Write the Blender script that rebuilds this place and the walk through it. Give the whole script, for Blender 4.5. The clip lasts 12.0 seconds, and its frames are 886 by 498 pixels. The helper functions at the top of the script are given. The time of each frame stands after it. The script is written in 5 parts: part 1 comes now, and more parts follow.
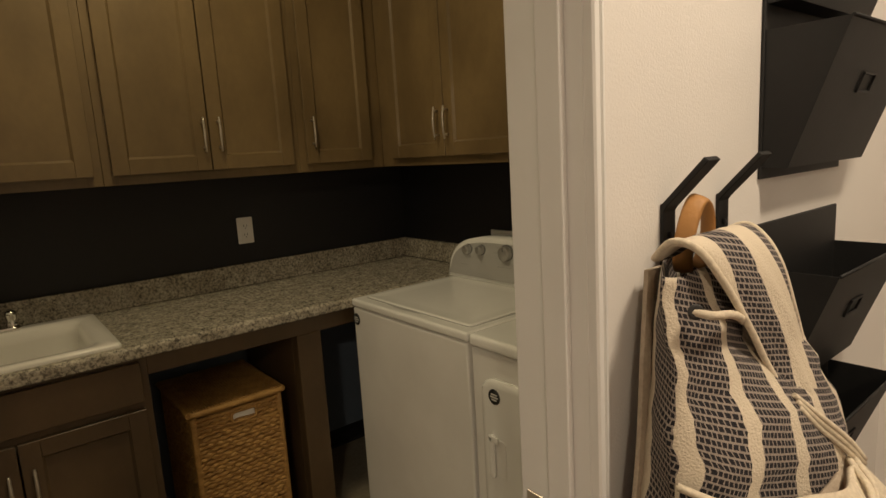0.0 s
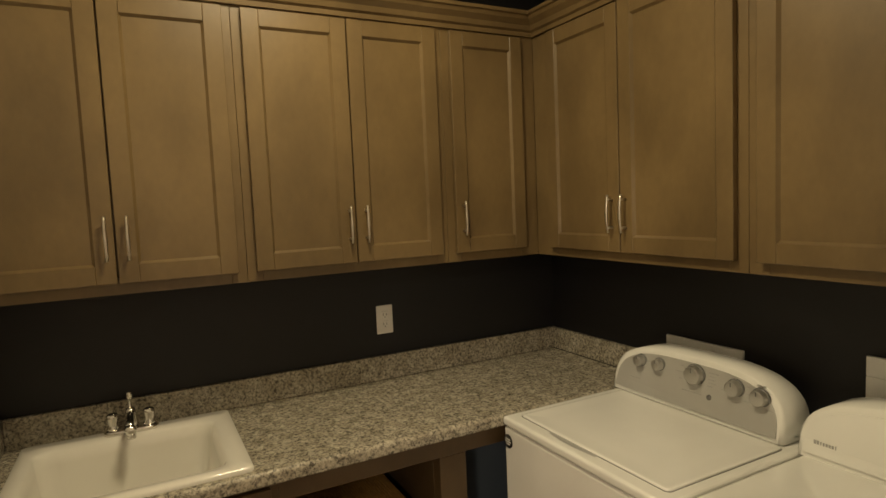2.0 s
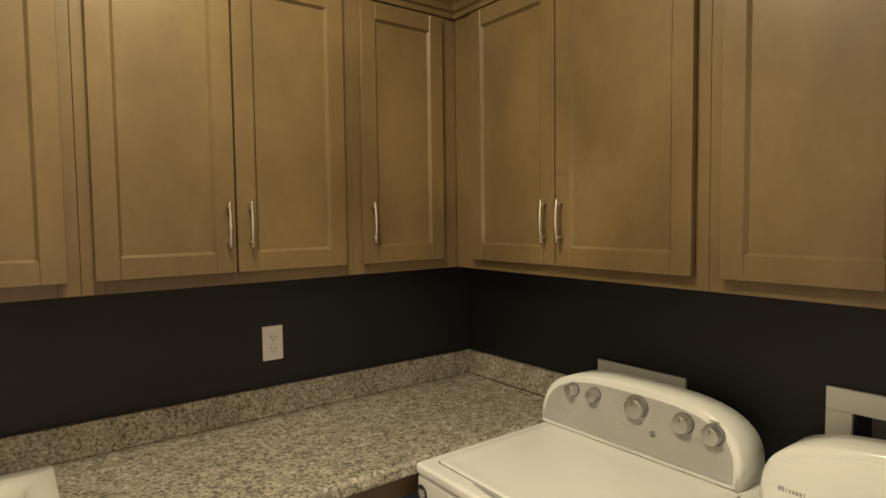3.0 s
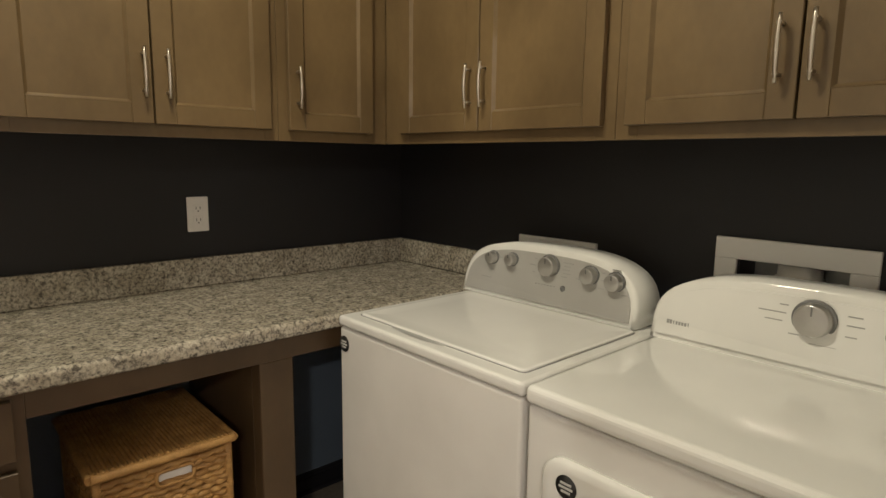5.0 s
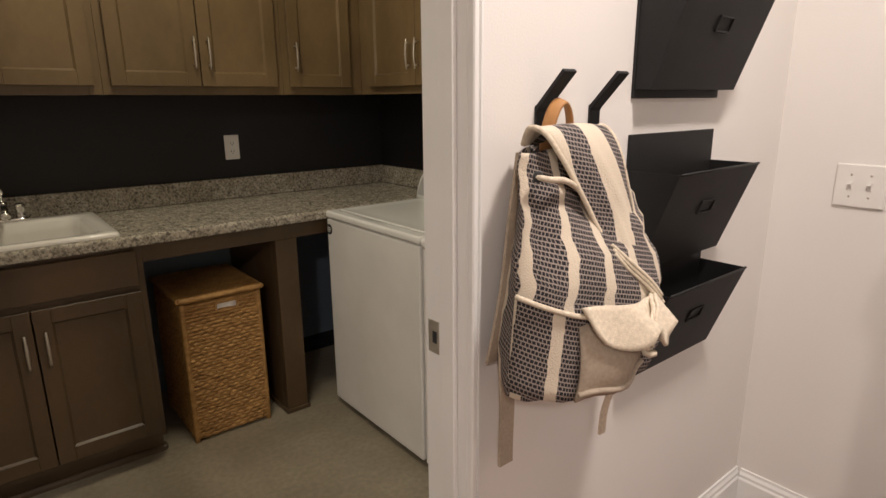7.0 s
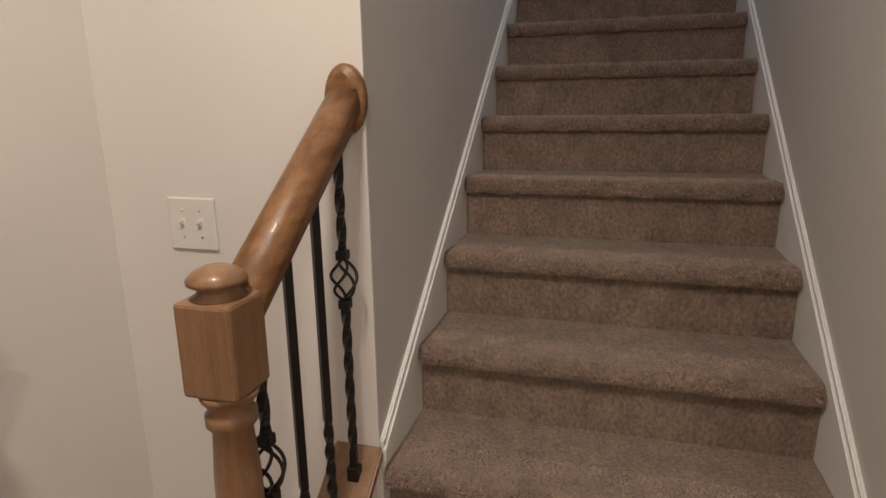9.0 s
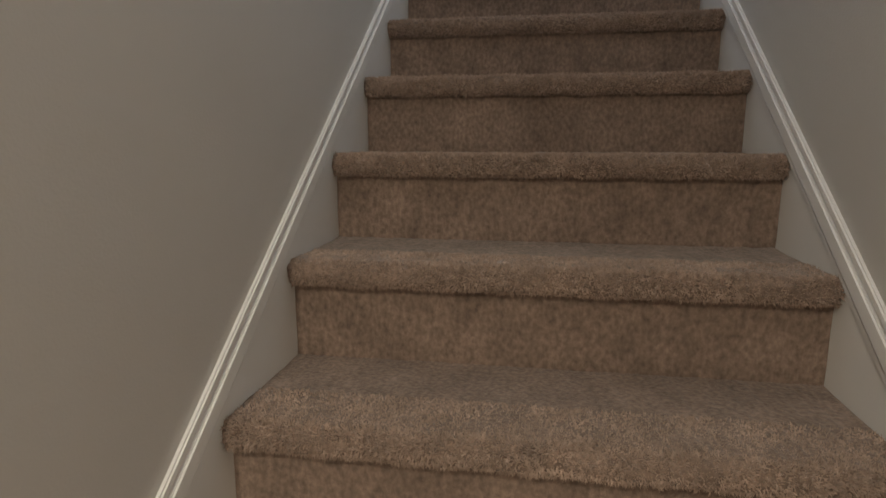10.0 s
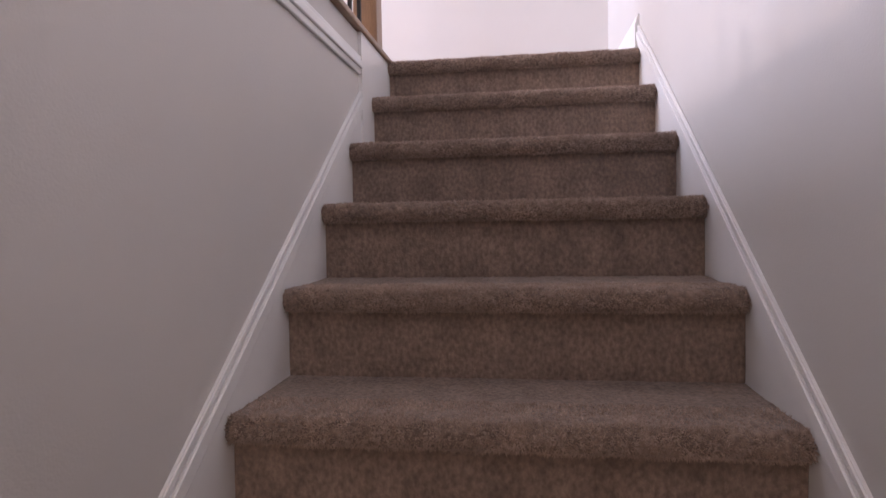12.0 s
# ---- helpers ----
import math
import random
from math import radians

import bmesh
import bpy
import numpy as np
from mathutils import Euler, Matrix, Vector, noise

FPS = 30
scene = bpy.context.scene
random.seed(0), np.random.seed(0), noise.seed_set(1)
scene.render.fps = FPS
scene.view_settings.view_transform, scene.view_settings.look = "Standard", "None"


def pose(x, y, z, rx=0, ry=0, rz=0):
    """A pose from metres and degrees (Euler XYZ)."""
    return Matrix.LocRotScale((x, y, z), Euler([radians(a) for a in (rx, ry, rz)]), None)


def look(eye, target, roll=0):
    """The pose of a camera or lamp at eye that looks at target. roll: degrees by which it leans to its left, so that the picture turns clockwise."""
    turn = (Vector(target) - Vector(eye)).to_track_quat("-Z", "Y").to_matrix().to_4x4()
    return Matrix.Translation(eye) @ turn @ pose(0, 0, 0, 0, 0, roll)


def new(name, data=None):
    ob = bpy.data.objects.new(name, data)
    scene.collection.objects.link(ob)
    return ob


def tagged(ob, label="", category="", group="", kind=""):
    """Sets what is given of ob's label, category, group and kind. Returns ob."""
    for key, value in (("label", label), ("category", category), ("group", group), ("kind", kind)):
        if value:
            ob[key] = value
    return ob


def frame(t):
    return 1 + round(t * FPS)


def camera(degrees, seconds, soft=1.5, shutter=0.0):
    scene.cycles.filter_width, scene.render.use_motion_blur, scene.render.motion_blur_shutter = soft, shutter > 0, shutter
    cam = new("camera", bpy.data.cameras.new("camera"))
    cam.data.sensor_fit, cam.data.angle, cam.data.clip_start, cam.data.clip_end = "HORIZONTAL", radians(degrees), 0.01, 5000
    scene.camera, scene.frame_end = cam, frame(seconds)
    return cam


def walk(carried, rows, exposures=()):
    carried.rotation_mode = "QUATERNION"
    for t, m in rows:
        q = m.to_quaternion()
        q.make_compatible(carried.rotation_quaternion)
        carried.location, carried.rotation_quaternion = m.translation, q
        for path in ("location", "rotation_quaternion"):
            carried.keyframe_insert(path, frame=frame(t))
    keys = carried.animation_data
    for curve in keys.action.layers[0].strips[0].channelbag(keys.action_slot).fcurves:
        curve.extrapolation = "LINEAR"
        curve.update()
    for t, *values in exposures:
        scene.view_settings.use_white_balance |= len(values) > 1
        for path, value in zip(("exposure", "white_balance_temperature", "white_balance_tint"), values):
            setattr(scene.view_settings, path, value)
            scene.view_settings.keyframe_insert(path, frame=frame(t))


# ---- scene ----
cam = camera(74.5, 12.0)
EXPO = [(0, -0.08, 6550, 11), (0.5, 0.26, 6700, 10), (1.0, 0.47, 6850, 10), (2.0, 0.72, 6600, 10), (3.0, 1.27, 6050, 10), (3.7, 1.4, 5550, 10), (5.3, 1.0, 5450, 14), (6.0, 1.0, 5400, 15), (6.5, 0.74, 5350, 17), (7.0, 0.5, 5500, 17), (7.5, 0.44, 5600, 16), (9.3, -0.08, 5850, 14), (10.0, 0.26, 5900, 7), (10.5, 0.55, 5900, 0), (11.0, 0.6, 5950, 13), (11.5, 0.68, 6350, 18), (12, 0.38, 6300, 31)]
PATH = [
    (0, (-1.783, -2.553, 1.433), (-0.552, -1.01, 1.11), -3.4),
    (0.5, (-1.755, -2.402, 1.478), (-0.694, -0.733, 1.178), -3.1),
    (1, (-1.753, -2.304, 1.55), (-0.834, -0.544, 1.31), -3.3),
    (1.5, (-1.76, -2.249, 1.607), (-0.855, -0.477, 1.401), -3.3),
    (2, (-1.72, -2.197, 1.612), (-0.8, -0.428, 1.453), -2.5),
    (2.5, (-1.648, -2.021, 1.589), (-0.607, -0.318, 1.471), -1.3),
    (3, (-1.568, -1.9, 1.567), (-0.366, -0.305, 1.455), -0.7),
    (3.5, (-1.527, -1.884, 1.52), (-0.174, -0.414, 1.416), 0.1),
    (3.7, (-1.539, -1.865, 1.488), (-0.114, -0.466, 1.373), 0.7),
    (5.3, (-1.569, -2.097, 1.331), (-0.302, -0.588, 0.988), 0.3),
    (5.5, (-1.607, -2.186, 1.339), (-0.404, -0.63, 0.979), 0.4),
    (6, (-1.724, -2.373, 1.354), (-0.683, -0.711, 0.964), 0.2),
    (6.5, (-1.81, -2.577, 1.352), (-0.795, -0.915, 0.899), 0.2),
    (6.7, (-1.825, -2.674, 1.354), (-0.762, -1.045, 0.889), 0.2),
    (7, (-1.87, -2.854, 1.359), (-0.648, -1.35, 0.865), -0.5),
    (7.3, (-1.912, -2.971, 1.354), (-0.524, -1.624, 0.846), -0.5),
    (7.5, (-1.944, -3.03, 1.351), (-0.448, -1.806, 0.835), -0.4),
    (7.7, (-1.919, -3.09, 1.345), (-0.346, -1.968, 0.825), -0.5),
    (9.3, (-0.735, -3.23, 1.387), (1.163, -2.789, 0.932), -0.2),
    (9.5, (-0.5, -3.211, 1.42), (1.411, -2.817, 0.982), 0.2),
    (10, (0.062, -3.225, 1.549), (2.003, -2.911, 1.183), -0.0),
    (10.5, (0.357, -3.239, 1.825), (2.318, -2.959, 1.546), -0.1),
    (11, (0.643, -3.233, 2.014), (2.615, -2.979, 1.8), -0.5),
    (11.5, (0.862, -3.266, 2.233), (2.84, -3.005, 2.089), -0.6),
    (12, (1.165, -3.278, 2.416), (3.146, -3.012, 2.329), -1.0),
]
walk(cam, [(t, look(eye, target, roll)) for t, eye, target, roll in PATH], EXPO)

# ---- light ----
world = bpy.data.worlds.new("world")
world.use_nodes = True
scene.world = world
sky = world.node_tree.nodes.new("ShaderNodeTexSky")
sky.sky_type, sky.sun_disc, sky.sun_elevation, sky.sun_rotation = "NISHITA", False, 0.6, 0.8
world.node_tree.links.new(sky.outputs[0], world.node_tree.nodes["Background"].inputs[0])
world.node_tree.nodes["Background"].inputs[1].default_value = 0.1


def area_lamp(name, m, sx, sy, watts, rgb):
    d = bpy.data.lights.new(name, "AREA")
    d.shape, d.size, d.size_y, d.energy, d.color = "RECTANGLE", sx, sy, watts, rgb
    ob = new(name, d)
    ob.matrix_world = m
    return ob


WARM, HALL_WARM, COOL = (1.0, 0.83, 0.51), (1.0, 0.82, 0.60), (0.8, 0.88, 1.0)
LAUNDRY_W, HALL_W, HALL_FILL_W, UP_WINDOW_W, UP_LAMP_W = 10.2, 26, 36, 150, 180
CEIL = 2.74
LAMPS = [  # name, x, y, z of the ceiling, size, watts, colour
    ("laundry_lamp", -1.28, -1.02, CEIL, 0.26, LAUNDRY_W, WARM),
    ("hall_lamp", -1.0, -2.87, CEIL, 0.2, HALL_W, HALL_WARM),
    # fill light, added out of view to brighten the hall in general
    ("hall_fill", -3.3, -4.4, CEIL, 0.2, HALL_FILL_W, HALL_WARM),
    # set far back, unseen, so the upper floor edge cuts its light
    ("upper_lamp", 1.6, 3.4, 5.5, 0.3, UP_LAMP_W, (1.0, 0.8, 0.6)),
]
for lname, lx, ly, lz, ls, lw, lc in LAMPS:
    area_lamp(lname + "_light", pose(lx, ly, lz - 0.075), ls, ls, lw, lc)
area_lamp("upper_window_light", pose(3.4, 0.47, 4.6, 90, 0, 180), 1.25, 1.3, UP_WINDOW_W, COOL)


# ---- materials ----
def material(name, color, rough=0.5, metal=0.0, color2=None, scale=8.0, stretch=(1, 1, 1), bump=0.0, bump_scale=60.0, detail=4.0,
             fine=0.0, coat=0.0, rough_var=0.0, ramp=(0.35, 0.65)):
    m = bpy.data.materials.new(name)
    m.use_nodes = True
    nt, b = m.node_tree, m.node_tree.nodes["Principled BSDF"]
    b.inputs["Base Color"].default_value = (*color, 1)
    b.inputs["Roughness"].default_value, b.inputs["Metallic"].default_value = rough, metal
    b.inputs["Coat Weight"].default_value = coat
    co = nt.nodes.new("ShaderNodeTexCoord")
    mp = nt.nodes.new("ShaderNodeMapping")
    mp.inputs["Scale"].default_value = stretch
    nt.links.new(co.outputs["Object"], mp.inputs[0])
    m["co"] = mp.name
    if color2:
        n = nt.nodes.new("ShaderNodeTexNoise")
        n.inputs["Scale"].default_value, n.inputs["Detail"].default_value = scale, detail
        nt.links.new(mp.outputs[0], n.inputs[0])
        r = nt.nodes.new("ShaderNodeValToRGB")
        r.color_ramp.elements[0].position, r.color_ramp.elements[1].position = ramp
        r.color_ramp.elements[0].color, r.color_ramp.elements[1].color = (*color, 1), (*color2, 1)
        nt.links.new(n.outputs[0], r.inputs[0])
        out = r.outputs[0]
        if fine:
            n2 = nt.nodes.new("ShaderNodeTexNoise")
            n2.inputs["Scale"].default_value, n2.inputs["Detail"].default_value = scale * 14, 3
            nt.links.new(mp.outputs[0], n2.inputs[0])
            mr = nt.nodes.new("ShaderNodeMapRange")
            mr.inputs[1].default_value, mr.inputs[2].default_value = 0.3, 0.7
            mr.inputs[3].default_value, mr.inputs[4].default_value = 1 - fine, 1 + fine
            nt.links.new(n2.outputs[0], mr.inputs[0])
            mx = nt.nodes.new("ShaderNodeVectorMath")
            mx.operation = "SCALE"
            nt.links.new(out, mx.inputs[0])
            nt.links.new(mr.outputs[0], mx.inputs["Scale"])
            out = mx.outputs[0]
        nt.links.new(out, b.inputs["Base Color"])
        if rough_var:
            mr2 = nt.nodes.new("ShaderNodeMapRange")
            mr2.inputs[3].default_value, mr2.inputs[4].default_value = rough - rough_var, rough + rough_var
            nt.links.new(n.outputs[0], mr2.inputs[0])
            nt.links.new(mr2.outputs[0], b.inputs["Roughness"])
    if bump:
        n3 = nt.nodes.new("ShaderNodeTexNoise")
        n3.inputs["Scale"].default_value, n3.inputs["Detail"].default_value = bump_scale, 5
        nt.links.new(mp.outputs[0], n3.inputs[0])
        bp = nt.nodes.new("ShaderNodeBump")
        bp.inputs["Strength"].default_value, bp.inputs["Distance"].default_value = bump, 0.004
        nt.links.new(n3.outputs[0], bp.inputs["Height"])
        nt.links.new(bp.outputs[0], b.inputs["Normal"])
    return m


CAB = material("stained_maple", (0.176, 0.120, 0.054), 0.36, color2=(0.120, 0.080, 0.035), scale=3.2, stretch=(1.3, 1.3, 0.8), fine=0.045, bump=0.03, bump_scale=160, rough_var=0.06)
# same maple as the wall cabinets, darkened for the shade below the counter
CAB_SHADED = material("stained_maple_shaded", (0.098, 0.062, 0.029), 0.42, color2=(0.064, 0.040, 0.018), scale=3.2, stretch=(1.3, 1.3, 0.8), fine=0.045, bump=0.03, bump_scale=160, rough_var=0.06)
WALL_DARK = material("dark_wall_paint", (0.0082, 0.0078, 0.0095), 0.6, color2=(0.0108, 0.0104, 0.0124), scale=2, bump=0.12, bump_scale=220)
WALL_BLUE = material("slate_wall_paint", (0.125, 0.16, 0.205), 0.6, color2=(0.14, 0.175, 0.22), scale=2, bump=0.1, bump_scale=220)
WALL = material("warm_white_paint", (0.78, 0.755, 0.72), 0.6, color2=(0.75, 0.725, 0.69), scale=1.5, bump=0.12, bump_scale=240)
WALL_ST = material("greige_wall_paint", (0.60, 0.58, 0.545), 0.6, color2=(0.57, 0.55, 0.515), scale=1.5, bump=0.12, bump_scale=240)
TRIM = material("white_trim_paint", (0.82, 0.82, 0.80), 0.32, color2=(0.78, 0.78, 0.76), scale=5, bump=0.03, bump_scale=50)
CEILM = material("ceiling_paint", (0.8, 0.79, 0.77), 0.8, color2=(0.76, 0.75, 0.73), scale=2, bump=0.2, bump_scale=150)
ENAMEL = material("white_enamel", (0.87, 0.87, 0.84), 0.13, color2=(0.82, 0.82, 0.79), scale=4, coat=0.3)
ENAMEL2 = material("satin_enamel", (0.84, 0.83, 0.80), 0.35, color2=(0.77, 0.76, 0.73), scale=4)
PANEL_GREY = material("silver_console", (0.50, 0.495, 0.475), 0.38, metal=0.2, color2=(0.46, 0.455, 0.435), scale=6)
CHROME = material("chrome", (0.82, 0.80, 0.77), 0.14, metal=1.0, color2=(0.76, 0.74, 0.7), scale=30)
NICKEL = material("satin_nickel", (0.62, 0.57, 0.49), 0.3, metal=1.0, color2=(0.57, 0.52, 0.45), scale=40)
BLACKMETAL = material("black_metal", (0.008, 0.008, 0.008), 0.6, color2=(0.012, 0.012, 0.012), scale=8, bump=0.05, bump_scale=120)
BLACKMETAL.node_tree.nodes["Principled BSDF"].inputs["Specular IOR Level"].default_value = 0.35
IRON = material("wrought_iron", (0.012, 0.010, 0.009), 0.45, metal=0.3, color2=(0.02, 0.017, 0.015), scale=20, bump=0.2, bump_scale=90)
OAK = material("oak_rail", (0.27, 0.135, 0.05), 0.42, color2=(0.15, 0.066, 0.023), scale=4, stretch=(1, 11, 11), fine=0.22, bump=0.1, bump_scale=60, coat=0.08)
OAK_POST = material("oak_newel", (0.29, 0.168, 0.088), 0.38, color2=(0.21, 0.115, 0.056), scale=4, stretch=(9, 9, 1), fine=0.14, bump=0.05, bump_scale=60, coat=0.15)
LINEN = material("cream_canvas", (0.66, 0.58, 0.45), 0.9, color2=(0.60, 0.52, 0.40), scale=12, fine=0.12, bump=0.25, bump_scale=520)
KHAKI = material("khaki_canvas", (0.42, 0.35, 0.27), 0.9, color2=(0.38, 0.315, 0.24), scale=12, fine=0.1, bump=0.25, bump_scale=520)
LEATHER = material("tan_leather", (0.42, 0.21, 0.065), 0.6, color2=(0.36, 0.17, 0.05), scale=14, bump=0.2, bump_scale=150)
BADGE = material("black_sticker", (0.015, 0.015, 0.015), 0.3, color2=(0.02, 0.02, 0.02), scale=30)
PALE = material("pale_print", (0.6, 0.6, 0.58), 0.5, color2=(0.56, 0.56, 0.54), scale=30)
INK = material("grey_print", (0.16, 0.16, 0.16), 0.5, color2=(0.2, 0.2, 0.2), scale=30)
PLASTIC = material("white_plastic", (0.78, 0.76, 0.72), 0.35, color2=(0.75, 0.73, 0.69), scale=20)
FAINT = material("faint_print", (0.36, 0.36, 0.35), 0.5, color2=(0.4, 0.4, 0.39), scale=30)
DIALM = material("dial_metal", (0.52, 0.51, 0.49), 0.34, metal=0.75, color2=(0.47, 0.46, 0.44), scale=20)
DARK = material("black_rubber", (0.02, 0.02, 0.02), 0.6, color2=(0.03, 0.03, 0.03), scale=20)
DUCT = material("galvanised_duct", (0.5, 0.5, 0.48), 0.4, metal=0.8, color2=(0.42, 0.42, 0.41), scale=18)
SINKM = material("sink_acrylic", (0.82, 0.80, 0.74), 0.2, color2=(0.79, 0.77, 0.71), scale=5, coat=0.4)
LAMPGLASS = material("lamp_diffuser", (0.9, 0.88, 0.82), 0.5)
_b = LAMPGLASS.node_tree.nodes["Principled BSDF"]
_b.inputs["Emission Color"].default_value, _b.inputs["Emission Strength"].default_value = (1.0, 0.8, 0.55, 1), 3.0
VINYL = material("vinyl_floor", (0.30, 0.262, 0.19), 0.38, color2=(0.225, 0.195, 0.14), scale=3.5, fine=0.12, bump=0.05, bump_scale=40, rough_var=0.06)
def carpet(name, light, dark, bump):
    """Loop pile: light and dark yarn at a few millimetres, worn lighter and darker over a hand's width."""
    m = material(name, light, 0.97, color2=dark, scale=110, stretch=(1, 1, 0.75), fine=0.18, bump=bump, bump_scale=190, detail=5, ramp=(0.3, 0.7))
    nt, b = m.node_tree, m.node_tree.nodes["Principled BSDF"]
    b.inputs["Sheen Weight"].default_value, b.inputs["Sheen Roughness"].default_value = 0.2, 0.45
    big = nt.nodes.new("ShaderNodeTexNoise")
    big.inputs["Scale"].default_value, big.inputs["Detail"].default_value = 16, 5
    rng = nt.nodes.new("ShaderNodeMapRange")
    rng.inputs[1].default_value, rng.inputs[2].default_value, rng.inputs[3].default_value, rng.inputs[4].default_value = 0.3, 0.7, 0.8, 1.18
    mul = nt.nodes.new("ShaderNodeVectorMath")
    mul.operation = "SCALE"
    nt.links.new(nt.nodes[m["co"]].outputs[0], big.inputs[0])
    nt.links.new(big.outputs[0], rng.inputs[0])
    nt.links.new(b.inputs["Base Color"].links[0].from_socket, mul.inputs[0])
    nt.links.new(rng.outputs[0], mul.inputs["Scale"])
    nt.links.new(mul.outputs[0], b.inputs["Base Color"])
    return m


CARPET = carpet("carpet", (0.315, 0.232, 0.181), (0.160, 0.117, 0.091), 0.8)
# the carpet's yarn, lightened to make up for shade among the tufts
PILE_LIGHTENED = carpet("lightened_pile", (0.56, 0.43, 0.345), (0.31, 0.232, 0.182), 0.0)


def granite():
    m = material("granite_laminate", (0.4, 0.4, 0.4), 0.24)
    nt, b = m.node_tree, m.node_tree.nodes["Principled BSDF"]
    mp = nt.nodes[m["co"]]
    v = nt.nodes.new("ShaderNodeTexNoise")
    v.inputs["Scale"].default_value, v.inputs["Detail"].default_value, v.inputs["Roughness"].default_value = 100, 4, 0.68
    v.inputs["Distortion"].default_value = 0.6
    r = nt.nodes.new("ShaderNodeValToRGB")
    e = r.color_ramp.elements
    e[0].position, e[0].color = 0.35, (0.10, 0.09, 0.073, 1)
    e[1].position, e[1].color = 0.72, (0.66, 0.60, 0.48, 1)
    for p, c in ((0.43, (0.225, 0.205, 0.17)), (0.49, (0.37, 0.34, 0.28)), (0.57, (0.50, 0.46, 0.37))):
        x = e.new(p)
        x.color = (*c, 1)
    big = nt.nodes.new("ShaderNodeTexNoise")
    big.inputs["Scale"].default_value = 22
    mix = nt.nodes.new("ShaderNodeMix")
    mix.data_type, mix.blend_type = "RGBA", "MULTIPLY"
    mix.inputs[0].default_value = 0.5
    r2 = nt.nodes.new("ShaderNodeValToRGB")
    r2.color_ramp.elements[0].position, r2.color_ramp.elements[1].position = 0.38, 0.6
    r2.color_ramp.elements[0].color, r2.color_ramp.elements[1].color = (0.5, 0.47, 0.42, 1), (1, 1, 1, 1)
    for n in (v, big):
        nt.links.new(mp.outputs[0], n.inputs[0])
    nt.links.new(v.outputs[0], r.inputs[0])
    nt.links.new(big.outputs[0], r2.inputs[0])
    nt.links.new(r.outputs[0], mix.inputs[6])
    nt.links.new(r2.outputs[0], mix.inputs[7])
    nt.links.new(mix.outputs[2], b.inputs["Base Color"])
    return m


def woven(name="striped_weave", half=0.041, dark=0.0298, shift=0.041):
    """Cream canvas with bands of short black woven dashes, upright bands across x, dashes in rows along z."""
    m = material(name, (0.66, 0.58, 0.45), 0.9, bump=0.6, bump_scale=350)
    nt, b = m.node_tree, m.node_tree.nodes["Principled BSDF"]
    uv = nt.nodes.new("ShaderNodeUVMap")
    sep = nt.nodes.new("ShaderNodeSeparateXYZ")
    nt.links.new(uv.outputs[0], sep.inputs[0])

    def math_node(op, a, c=None, d=None):
        n = nt.nodes.new("ShaderNodeMath")
        n.operation = op
        for i, v in enumerate((a, c, d)):
            if v is None:
                continue
            if isinstance(v, (int, float)):
                n.inputs[i].default_value = v
            else:
                nt.links.new(v, n.inputs[i])
        return n.outputs[0]

    noise_n = nt.nodes.new("ShaderNodeTexNoise")
    noise_n.inputs["Scale"].default_value = 60
    nt.links.new(uv.outputs[0], noise_n.inputs[0])
    wob = math_node("MULTIPLY_ADD", noise_n.outputs[0], 0.006, -0.003)
    u = math_node("ADD", sep.outputs[0], wob)
    v = sep.outputs[1]
    # u, v are metres: one dark and one cream band in every two halves
    band = math_node("LESS_THAN", math_node("PINGPONG", math_node("ADD", u, shift), half), dark)
    row = math_node("FRACT", math_node("MULTIPLY", math_node("MULTIPLY_ADD", u, 0.22, v), 128.0))
    half = math_node("MULTIPLY", math_node("GREATER_THAN", math_node("FRACT", math_node("MULTIPLY", math_node("MULTIPLY_ADD", u, 0.22, v), 64.0)), 0.5), 0.5)
    col = math_node("FRACT", math_node("ADD", math_node("MULTIPLY", u, 150.0), half))
    dash = math_node("MULTIPLY", math_node("LESS_THAN", row, 0.70), math_node("LESS_THAN", col, 0.78))
    f = math_node("MULTIPLY", band, dash)
    mix = nt.nodes.new("ShaderNodeMix")
    mix.data_type = "RGBA"
    nt.links.new(f, mix.inputs[0])
    gap = nt.nodes.new("ShaderNodeMix")
    gap.data_type = "RGBA"
    nt.links.new(band, gap.inputs[0])
    gap.inputs[6].default_value, gap.inputs[7].default_value = (0.64, 0.56, 0.44, 1), (0.30, 0.255, 0.225, 1)
    nt.links.new(gap.outputs[2], mix.inputs[6])
    mix.inputs[7].default_value = (0.014, 0.013, 0.017, 1)
    nt.links.new(mix.outputs[2], b.inputs["Base Color"])
    return m


def wicker():
    m = material("seagrass", (0.45, 0.26, 0.078), 0.55, color2=(0.31, 0.165, 0.045), scale=26, stretch=(1, 1, 2.2), fine=0.25, bump=0.3, bump_scale=160)
    return m


def planks():
    """Hardwood boards, 0.1 m wide along x, with dark joints."""
    m = material("hardwood", (0.18, 0.07, 0.03), 0.3, color2=(0.12, 0.042, 0.018), scale=5, stretch=(0.8, 9, 1), fine=0.15, coat=0.3)
    return m


GRANITE, WOVEN, WICKER, WOODFLOOR = granite(), woven(), wicker(), planks()
WOVEN_FLAP = woven("flap_weave", 0.056, 0.0235, 0.0)


